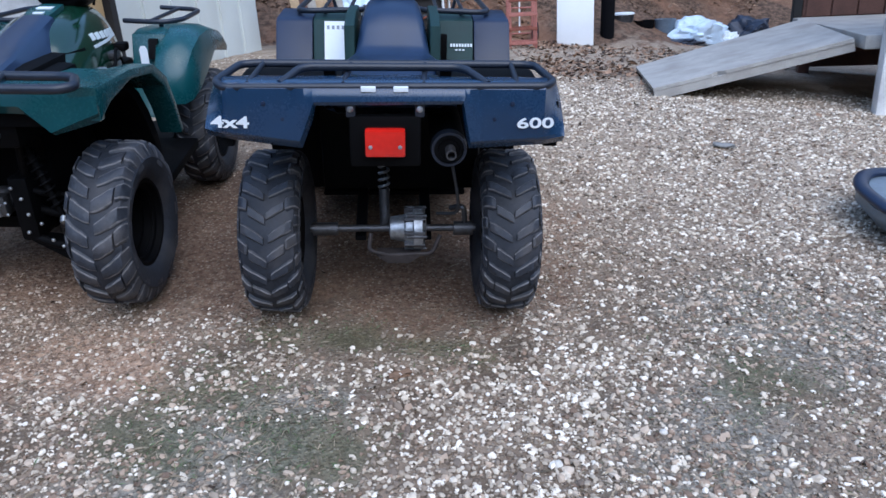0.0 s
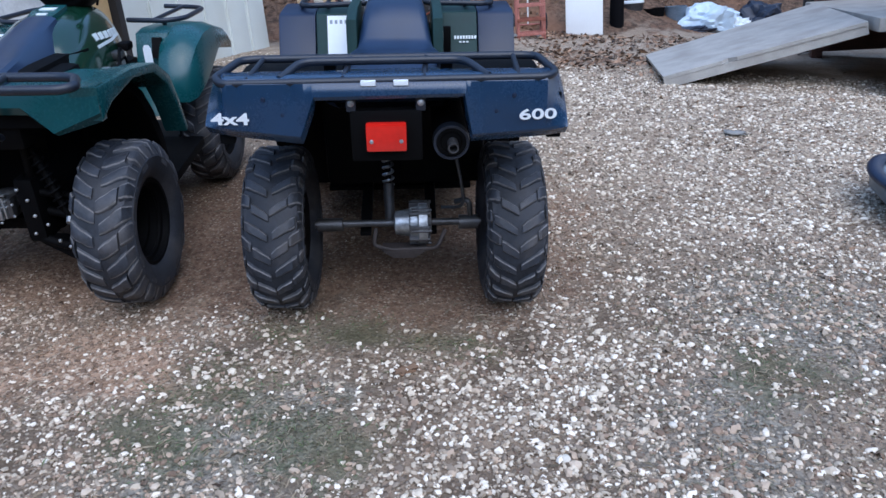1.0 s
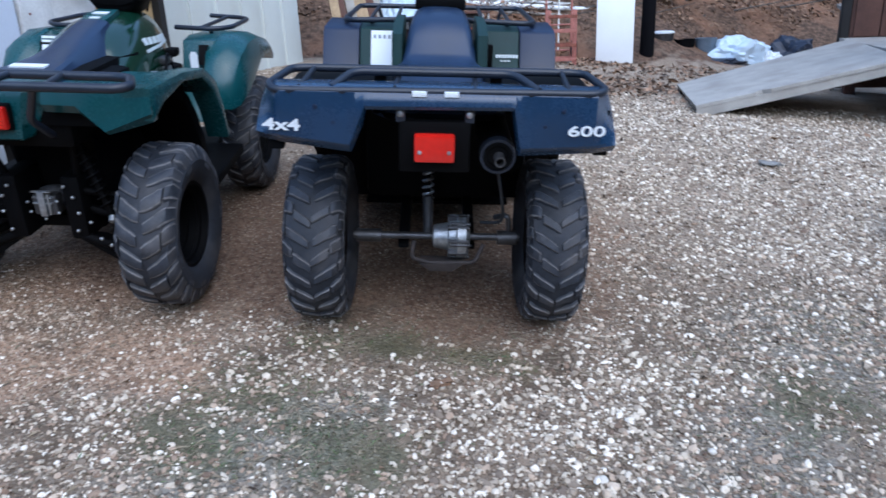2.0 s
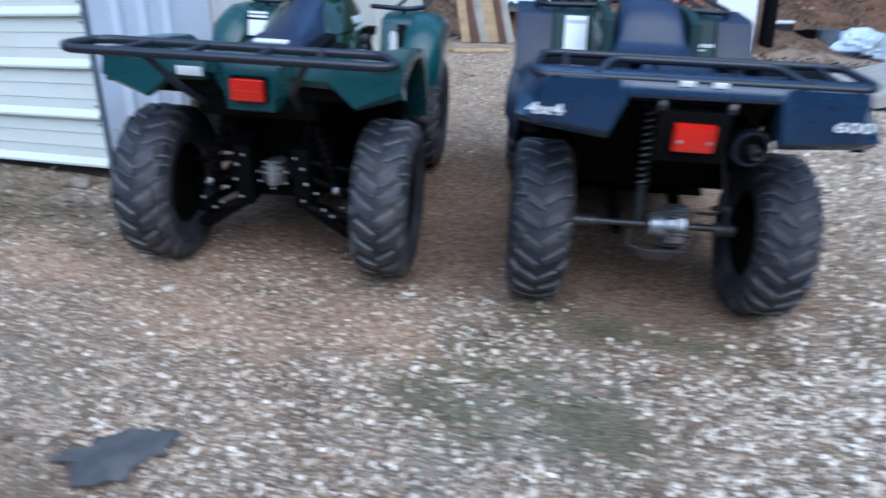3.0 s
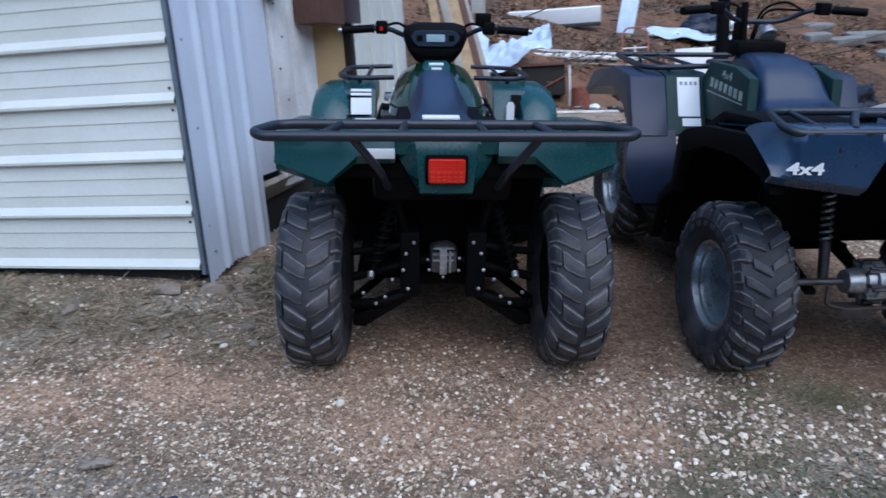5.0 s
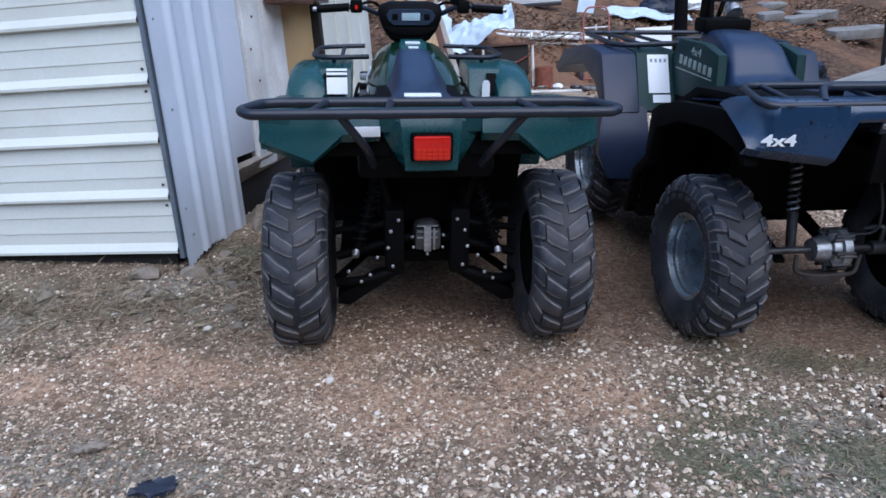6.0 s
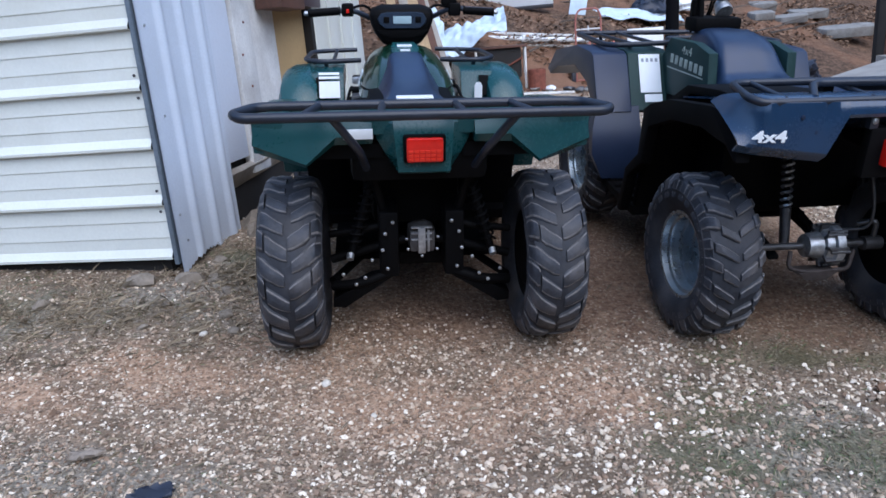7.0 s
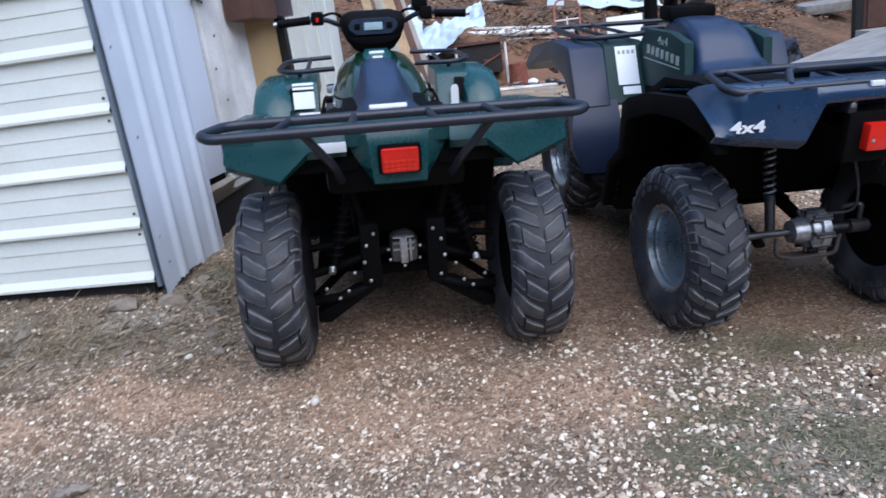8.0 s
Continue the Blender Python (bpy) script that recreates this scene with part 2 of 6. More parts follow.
def loft(bm, sections):
    """Skins closed sections of as many points each."""
    rings = [[bm.verts.new(p) for p in s] for s in sections]
    n = len(rings[0])
    for a, b in zip(rings, rings[1:]):
        for j in range(n):
            bm.faces.new((a[j], a[(j + 1) % n], b[(j + 1) % n], b[j]))
    bm.faces.new(rings[0][::-1])
    bm.faces.new(rings[-1])
    return bm


def hump(y, w, z0, z1, top=0.6, n=14, x=0.0):
    """A section across y: a rounded body from z0 to z1, half as wide as w at its foot."""
    out = []
    for i in range(n + 1):
        a = math.pi * i / n
        c, s = math.cos(a), math.sin(a)
        e = 2 / 3.2
        px = math.copysign(abs(c) ** e, c)
        pz = abs(s) ** e
        out.append((x + px * w * (1 - (1 - top) * pz), y, z0 + (z1 - z0) * pz))
    return out


def crumple(bm, amount, f, seed, keep_base=True):
    for v in bm.verts:
        d = noise.noise_vector(v.co * f + Vector((seed, seed * 2, 0)))
        v.co += d * amount
    return bm


def flat_sec(y, w, z0, z1, r=0.022):
    """A seat's cross section: flat top with rounded shoulders, sides that flare a little."""
    return [(-w - 0.022, y, z0), (-w - 0.008, y, z1 - 2.2 * r), (-w, y, z1 - r), (-w + 0.4 * r, y, z1 - 0.3 * r), (-w + r, y, z1 - 0.05 * r), (-w * 0.3, y, z1 + 0.002),
            (w * 0.3, y, z1 + 0.002), (w - r, y, z1 - 0.05 * r), (w - 0.4 * r, y, z1 - 0.3 * r), (w, y, z1 - r), (w + 0.008, y, z1 - 2.2 * r), (w + 0.022, y, z0)]


def wedge_sec(y, top, w, z0, z1):
    """A narrow saddle's cross section: flat top, sides that slope out to w."""
    half = [(w + 0.010, z0), (w, z1 - 0.10), (top + 0.5 * (w - top), z1 - 0.045), (top + 0.010, z1 - 0.008), (top - 0.006, z1), (top * 0.3, z1 + 0.002)]
    return [(-x, y, z) for x, z in half] + [(x, y, z) for x, z in half[::-1]]


def letters(name, text, size, m, mat, parent, label="", bold=0.0):
    """Raised lettering in the built-in font, as a mesh."""
    cu = bpy.data.curves.new(name, "FONT")
    cu.body, cu.size, cu.extrude, cu.offset = text, size, 0.0015, bold
    cu.align_x, cu.align_y = "CENTER", "CENTER"
    tmp = new(name + "_curve", cu)
    me = bpy.data.meshes.new_from_object(tmp.evaluated_get(bpy.context.evaluated_depsgraph_get()))
    bpy.data.objects.remove(tmp)
    me.materials.clear()
    me.materials.append(M[mat])
    ob = new(name, me)
    ob.parent = parent
    ob.matrix_basis = m
    return tagged(ob, label)


def basis(origin, right, up):
    """A pose whose x runs along right and whose y runs along up."""
    r = Vector(right).normalized()
    u = Vector(up)
    u = (u - r * u.dot(r)).normalized()
    return Matrix.Translation(origin) @ Matrix((r, u, r.cross(u))).transposed().to_4x4()


# ---- ground ----
G0, GX, GY = -0.2179, -0.09924, 0.11112


def ramp01(v, a, b):
    t = min(1.0, max(0.0, (v - a) / (b - a)))
    return t * t * (3 - 2 * t)


def bank_foot(x):
    return 8.8 + 0.55 * (max(-6.0, min(9.0, x)) + 2.5)


def dip(x, y):
    """The shallow hollows that wheels have worn under the quads."""
    u, v = (x + 2.05) / 1.05, (y - 2.5) / 1.3
    p, q = (x + 0.56) / 0.9, (y - 2.5) / 0.7
    return max(0.035 * math.exp(-(u * u + v * v) ** 2), 0.035 * math.exp(-(p * p + q * q) ** 2))


def ground_z(x, y):
    """The drive slopes up from the eye, levels out past the quads, and ends at an earth bank."""
    z = G0 + GX * (min(9.0, x) if x > -2.95 else max(-9.0, -2.95 + 0.15 * (x + 2.95)))
    k = max(-6.0, y)
    z += GY * (k if k < 4.6 else 4.6 + 0.75 * (1 - math.exp(-(k - 4.6) / 0.75)))
    z += 0.045 * ramp01(y, 1.75, 2.2) * ramp01(-x, 2.55, 2.9) * ramp01(-y, -3.2, -2.6)
    z -= dip(x, y)
    s = y - bank_foot(x)
    if s > 0:
        z += 0.72 * min(s, 1.0) * ramp01(s, -0.3, 0.5) + 0.33 * max(0, min(s - 1.0, 6)) + 0.12 * max(0, min(s - 7, 25))
        z += 0.09 * noise.noise(Vector((x * 0.9, y * 0.9, 3.0))) * ramp01(s, 0, 1)
    return z


UP = Vector((-GX, -GY, 1)).normalized()


def on_ground(x, y, yaw, lift=0.0):
    """A pose that stands square on the sloping drive, its y turned by yaw degrees."""
    f = Vector((-math.sin(radians(yaw)), math.cos(radians(yaw)), 0))
    f = (f - UP * f.dot(UP)).normalized()
    r = f.cross(UP)
    return Matrix.Translation(Vector((x, y, G0 + GX * x + GY * y)) + UP * lift) @ Matrix((r, f, UP)).transposed().to_4x4()


def blot(x, y, spots):
    """Strength from 0 to 1 of a ragged patch made of soft round spots (x, y, rx, ry), kept for each 2 cm of ground."""
    key = (round(x * 50), round(y * 50), spots[0])
    if key not in BLOTS:
        BLOTS[key] = blot_at(x, y, spots)
    return BLOTS[key]


BLOTS = {}


def blot_at(x, y, spots):
    u = x + 0.10 * noise.noise(Vector((x * 3.3, y * 3.3, 2))) + 0.04 * noise.noise(Vector((x * 10, y * 10, 4)))
    v = y + 0.10 * noise.noise(Vector((x * 3.3, y * 3.3, 8))) + 0.04 * noise.noise(Vector((x * 10, y * 10, 6)))
    return max(math.exp(-((u - a) / p) ** 2 - ((v - b) / q) ** 2) for a, b, p, q in spots)


def red_earth(x, y):
    return blot(x, y, ((-3.3, 1.38, 0.5, 0.13), (-2.75, 1.62, 0.36, 0.15), (-2.3, 1.85, 0.35, 0.25), (-1.85, 2.4, 0.75, 0.6), (-1.2, 2.6, 0.35, 0.7), (-0.5, 2.9, 0.6, 0.75), (-1.9, 1.55, 0.45, 0.22), (-1.4, 1.75, 0.3, 0.2)))


def shaded_earth(x, y):
    """Dark trodden soil on which the quads stand, their shade put into its colour."""
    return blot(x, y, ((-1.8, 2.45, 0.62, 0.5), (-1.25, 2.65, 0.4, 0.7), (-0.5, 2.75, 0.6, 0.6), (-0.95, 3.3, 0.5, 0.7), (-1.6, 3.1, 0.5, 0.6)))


def grey_litter(x, y):
    return blot(x, y, ((-2.75, 1.0, 0.6, 0.24), (-3.4, 1.0, 0.7, 0.25), (-0.78, 1.44, 0.28, 0.22), (-0.66, 1.68, 0.16, 0.14), (-0.85, 1.2, 0.3, 0.2), (0.6, 1.75, 0.3, 0.5), (0.9, 2.5, 0.4, 0.35), (-2.2, 0.95, 0.3, 0.18)))


def moss_and_dimming(x, y):
    # moss, with the spots near (-0.9, 1.6) enlarged to paint in lens falloff
    return blot(x, y, ((-0.94, 1.66, 0.24, 0.18), (-0.98, 1.42, 0.24, 0.16), (-0.60, 1.52, 0.22, 0.16), (-0.62, 2.06, 0.20, 0.11), (-0.30, 2.09, 0.22, 0.10), (-0.88, 2.02, 0.14, 0.1), (0.75, 2.15, 0.2, 0.2), (-2.82, 2.50, 0.14, 0.14), (-3.9, 2.0, 0.5, 0.2)))


def shed_grass(x, y):
    return blot(x, y, ((-3.0, 2.0, 0.42, 0.22), (-3.7, 1.9, 0.6, 0.28), (-4.4, 1.8, 0.7, 0.35), (-2.75, 2.35, 0.2, 0.3)))


def ground_material():
    """Gravel, red earth and thin grass in patches that lie fixed on the drive."""
    m = bpy.data.materials.new("gravel_and_earth")
    m.use_nodes = True
    N, L = m.node_tree.nodes, m.node_tree.links
    b = N["Principled BSDF"]
    b.inputs["Roughness"].default_value = 0.92
    b.inputs["Specular IOR Level"].default_value = 0.25
    tc = N.new("ShaderNodeTexCoord")

    def noise_tex(scale, detail=6, rough=0.6):
        n = N.new("ShaderNodeTexNoise")
        n.inputs["Scale"].default_value, n.inputs["Detail"].default_value, n.inputs["Roughness"].default_value = scale, detail, rough
        L.new(tc.outputs["Object"], n.inputs["Vector"])
        return n.outputs["Fac"]

    def mapped(sock, a, b2, lo=0.0, hi=1.0):
        r = N.new("ShaderNodeMapRange")
        r.interpolation_type = "SMOOTHSTEP"
        for k, v in zip(("From Min", "From Max", "To Min", "To Max"), (a, b2, lo, hi)):
            r.inputs[k].default_value = v
        L.new(sock, r.inputs[0])
        return r.outputs[0]

    def mix(fac, c1, c2, mode="MIX"):
        x = N.new("ShaderNodeMix")
        x.data_type, x.blend_type = "RGBA", mode
        for s, v in ((x.inputs[0], fac), (x.inputs[6], c1), (x.inputs[7], c2)):
            if isinstance(v, tuple):
                s.default_value = (*v, 1)
            elif isinstance(v, float):
                s.default_value = v
            else:
                L.new(v, s)
        return x.outputs[2]

    def math_node(op, a, b2):
        x = N.new("ShaderNodeMath")
        x.operation = op
        for s, v in zip(x.inputs, (a, b2)):
            if isinstance(v, float):
                s.default_value = v
            else:
                L.new(v, s)
        return x.outputs[0]

    sep = N.new("ShaderNodeSeparateXYZ")
    L.new(tc.outputs["Object"], sep.inputs[0])
    large, mid, fine = noise_tex(0.7), noise_tex(4.0, 8), noise_tex(45.0, 6, 0.7)
    # earth: brown, red where the tyres have worn the stones away, paler up the drive where less driven
    earth = mix(mapped(mid, 0.3, 0.7), (0.115, 0.082, 0.056), (0.33, 0.245, 0.172))
    earth = mix(mapped(sep.outputs[1], 2.3, 4.2), earth, mix(mapped(mid, 0.3, 0.7), (0.27, 0.20, 0.14), (0.50, 0.40, 0.30)))
    patch = N.new("ShaderNodeVertexColor")
    patch.layer_name = "patch"
    kinds = N.new("ShaderNodeSeparateColor")
    L.new(patch.outputs["Color"], kinds.inputs[0])
    ragged = mapped(noise_tex(9.0, 8, 0.7), 0.3, 0.7, -0.25, 0.25)
    red = mapped(math_node("ADD", kinds.outputs[0], ragged), 0.15, 0.75)
    grey = mapped(math_node("ADD", kinds.outputs[1], ragged), 0.15, 0.75)
    green = mapped(math_node("ADD", kinds.outputs[2], ragged), 0.2, 0.9, 0.0, 0.5)
    earth = mix(red, earth, mix(mapped(fine, 0.3, 0.7), (0.23, 0.135, 0.083), (0.57, 0.385, 0.258)))
    # darkest soil under and between the quads: their shade put into the colour
    quad_shade = mapped(math_node("ADD", patch.outputs["Alpha"], ragged), 0.15, 0.8, 0.0, 0.9)
    earth = mix(quad_shade, earth, mix(mapped(fine, 0.3, 0.7), (0.085, 0.046, 0.029), (0.235, 0.145, 0.094)))
    earth = mix(grey, earth, mix(mapped(fine, 0.3, 0.7), (0.12, 0.104, 0.082), (0.38, 0.335, 0.27)))
    # small stone grit between the pebbles
    v = N.new("ShaderNodeTexVoronoi")
    v.inputs["Scale"].default_value = 75
    L.new(tc.outputs["Object"], v.inputs["Vector"])
    grit = mix(mapped(v.outputs["Color"], 0.25, 0.95), (0.14, 0.10, 0.07), (0.62, 0.52, 0.40))
    g = math_node("MULTIPLY", mapped(v.outputs["Distance"], 0.55, 0.25), math_node("MULTIPLY", mapped(mid, 0.32, 0.60, 0.30, 0.95), mapped(kinds.outputs[0], 0.2, 0.9, 1.0, 0.5)))
    col = mix(g, earth, grit)
    col = mix(green, col, mix(mapped(fine, 0.3, 0.7), (0.045, 0.058, 0.022), (0.13, 0.14, 0.07)))
    # leaf litter up on the bank
    litter = mix(mapped(noise_tex(14.0, 8, 0.75), 0.35, 0.65), (0.05, 0.031, 0.021), (0.21, 0.13, 0.085))
    litter = mix(mapped(large, 0.45, 0.62, 0.0, 0.7), litter, (0.29, 0.15, 0.088))
    across = math_node("SUBTRACT", sep.outputs[1], math_node("MULTIPLY", sep.outputs[0], 0.55))
    bank = math_node("ADD", mapped(across, 9.0, 10.2), mapped(mid, 0.3, 0.7, -0.4, 0.4))
    col = mix(mapped(bank, 0.2, 0.75), col, litter)
    L.new(col, b.inputs["Base Color"])
    bp = N.new("ShaderNodeBump")
    bp.inputs["Strength"].default_value, bp.inputs["Distance"].default_value = 0.85, 0.016
    h = math_node("ADD", math_node("MULTIPLY", g, 0.6), fine)
    L.new(h, bp.inputs["Height"])
    L.new(bp.outputs[0], b.inputs["Normal"])
    return m


def build_ground():
    def axis(near0, near1, step, far0, far1):
        a = list(np.arange(near0, near1 + 1e-6, step))
        d, x = step, near1
        up = []
        while x < far1:
            d *= 1.35
            x += d
            up.append(min(x, far1))
        d, x = step, near0
        dn = []
        while x > far0:
            d *= 1.35
            x -= d
            dn.append(max(x, far0))
        return dn[::-1] + a + up
    xs, ys = axis(-4.6, 3.4, 0.05, -250, 250), axis(-0.4, 6.0, 0.05, -250, 400)
    verts = []
    for y in ys:
        for x in xs:
            z = ground_z(x, y)
            z += 0.010 * noise.noise(Vector((x * 3.1, y * 3.1, 0))) + 0.005 * noise.noise(Vector((x * 11, y * 11, 5)))
            verts.append((x, y, z))
    n = len(xs)
    faces = [(j * n + i, j * n + i + 1, (j + 1) * n + i + 1, (j + 1) * n + i) for j in range(len(ys) - 1) for i in range(n - 1)]
    me = bpy.data.meshes.new("ground")
    me.from_pydata(verts, [], faces)
    for p in me.polygons:
        p.use_smooth = True
    layer = me.color_attributes.new("patch", "FLOAT_COLOR", "POINT")
    zones = np.zeros((len(verts), 4), dtype=np.float32)
    for i, (x, y, z) in enumerate(verts):
        if -6 < x < 5 and -1 < y < 7:
            zones[i] = (red_earth(x, y), max(grey_litter(x, y), 0.8 * shed_grass(x, y)), moss_and_dimming(x, y), shaded_earth(x, y))
    layer.data.foreach_set("color", zones.ravel())
    me.materials.append(ground_material())
    return tagged(new("ground", me), "sloping drive of gravel and red earth rising to a leafy bank", "ground", kind="structure")


build_ground()


def build_backdrop():
    """Plain dark ring closing the place, added far off to block low sky light."""
    bm = B()
    n = 180
    lo, hi = [], []
    for i in range(n):
        a = 2 * math.pi * i / n
        x, y = -1 + 26 * math.cos(a), 3 + 26 * math.sin(a)
        lo.append(bm.verts.new((x, y, ground_z(x, y) - 3)))
        # lower behind the eye, where more sky light is let in
        hi.append(bm.verts.new((x, y, max(0.0, ground_z(x, y)) + 9.0 + 4.0 * ramp01(y, -12, 8) + 2.5 * noise.noise(Vector((x * 0.25, y * 0.25, 0))) + 1.2 * noise.noise(Vector((x * 1.1, y * 1.1, 0))))))
    for i in range(n):
        bm.faces.new((lo[i], lo[(i + 1) % n], hi[(i + 1) % n], hi[i]))
    tagged(part("backdrop", bm, "woods"), "dark ring far round the drive that blocks low sky light", "backdrop", kind="structure")


build_backdrop()

# ---- shed: siding wall, corner, side wall ----
WX, WY = -2.99, 2.25          # the shed's corner
RIB, RIB0 = 0.2286, 0.423     # rib spacing and the siding's lower edge
shed_top = 2.75


def ribbed_profile(length, pitch, h_major, h_minor):
    """Points (along, out) of a ribbed steel sheet: one wide rib and two low ones for each pitch."""
    out = []
    for k in range(int(length / pitch) + 1):
        a = k * pitch
        out += [(a, 0.0), (a + 0.005, h_major), (a + 0.016, h_major + 0.001), (a + 0.046, 0.0)]
        for f in (0.40, 0.70):
            out += [(a + f * pitch, 0), (a + f * pitch + 0.003, h_minor), (a + f * pitch + 0.008, h_minor), (a + f * pitch + 0.026, 0)]
    return [p for p in out if p[0] <= length]


def build_shed():
    # front wall: steel sheets with level ribs, on a dark wall body
    bm = B()
    prism(bm, [(WY + 0.03, 0.1), (WY + 0.12, 0.1), (WY + 0.12, shed_top), (WY + 0.03, shed_top)], -7.0, WX - 0.05, 0)
    wall = tagged(part("wall_front", bm, "dark"), "shed front wall clad with white ribbed steel siding", "wall", kind="structure")
    prof = ribbed_profile(shed_top - RIB0, RIB, 0.022, 0.0032)
    for x0, x1 in ((-5.2, WX + 0.0), (-7.0, -5.204)):
        bm = B()
        a = [bm.verts.new((x0, WY - o, RIB0 + s)) for s, o in prof]
        b = [bm.verts.new((x1 - 0.012, WY - o, RIB0 + s)) for s, o in prof]
        c = [bm.verts.new((x0, WY + 0.004 - o, RIB0 + s)) for s, o in prof]
        d = [bm.verts.new((x1 - 0.012, WY + 0.004 - o, RIB0 + s)) for s, o in prof]
        for i in range(len(a) - 1):
            bm.faces.new((a[i], b[i], b[i + 1], a[i + 1]))
            bm.faces.new((c[i + 1], d[i + 1], d[i], c[i]))
            bm.faces.new((b[i], d[i], d[i + 1], b[i + 1]))
        bm.faces.new((c[0], d[0], b[0], a[0]))
        part("siding_sheet", bm, "siding", wall, "white painted ribbed steel sheet with rust-stained lower edge", angle=20)
    # screws beside the ribs
    bm = B()
    for k in range(10):
        for x in (WX - 0.035,):
            lathe(bm, [(0, 0.006), (0.004, 0.006), (0.006, 0.003)], pose(x, WY, RIB0 + k * RIB + (0.062 if k % 2 else 0.205), 0, 0, -90), 8)
    part("screw", bm, "steel", wall)
    # corner trim
    bm = B()
    prism(bm, [(WX - 0.008, WY - 0.014), (WX + 0.010, WY - 0.014), (WX + 0.010, WY + 0.03), (WX - 0.008, WY + 0.03)], RIB0 - 0.02, shed_top, 2, 0.002)
    part("corner_trim", bm, "flash", wall, "grey folded steel corner trim")
    # side wall: corrugated upright sheet, its lower edge cut uneven
    bm = B()
    y0, y1, n = WY - 0.004, WY + 0.56, 64
    low, top, low2, top2 = [], [], [], []
    for i in range(n + 1):
        y = y0 + (y1 - y0) * i / n
        ph = (y - y0 - 0.16) / 0.165
        o = 0.004 + (0.013 * max(0, math.cos(2 * math.pi * ph)) ** 1.5 if y > y0 + 0.10 else 0)
        lo = 0.35 + 0.11 * (y - y0) + 0.03 * math.sin(9 * (y - y0)) + 0.006 * math.sin(i * 1.9)
        low.append(bm.verts.new((WX + 0.02 + o, y, lo)))
        top.append(bm.verts.new((WX + 0.02 + o, y, shed_top)))
        low2.append(bm.verts.new((WX + 0.015 + o, y, lo)))
        top2.append(bm.verts.new((WX + 0.015 + o, y, shed_top)))
    for i in range(n):
        bm.faces.new((low[i], low[i + 1], top[i + 1], top[i]))
        bm.faces.new((low2[i + 1], low2[i], top2[i], top2[i + 1]))
        bm.faces.new((low2[i], low2[i + 1], low[i + 1], low[i]))
    side = tagged(part("wall_side", bm, "sheet", angle=50), "upright corrugated pale steel sheet with a ragged lower edge", "wall", kind="structure")
    bm = B()
    for k, z in enumerate((0.48, 0.60, 1.0, 1.35)):
        for y in (WY + 0.035, WY + 0.06):
            if (k + int(y * 100)) % 2:
                lathe(bm, [(0, 0.006), (0.004, 0.006), (0.006, 0.003)], pose(WX + 0.024, y, z + 0.1 * (y - WY)), 8)
    part("screw", bm, "alu", side)


build_shed()


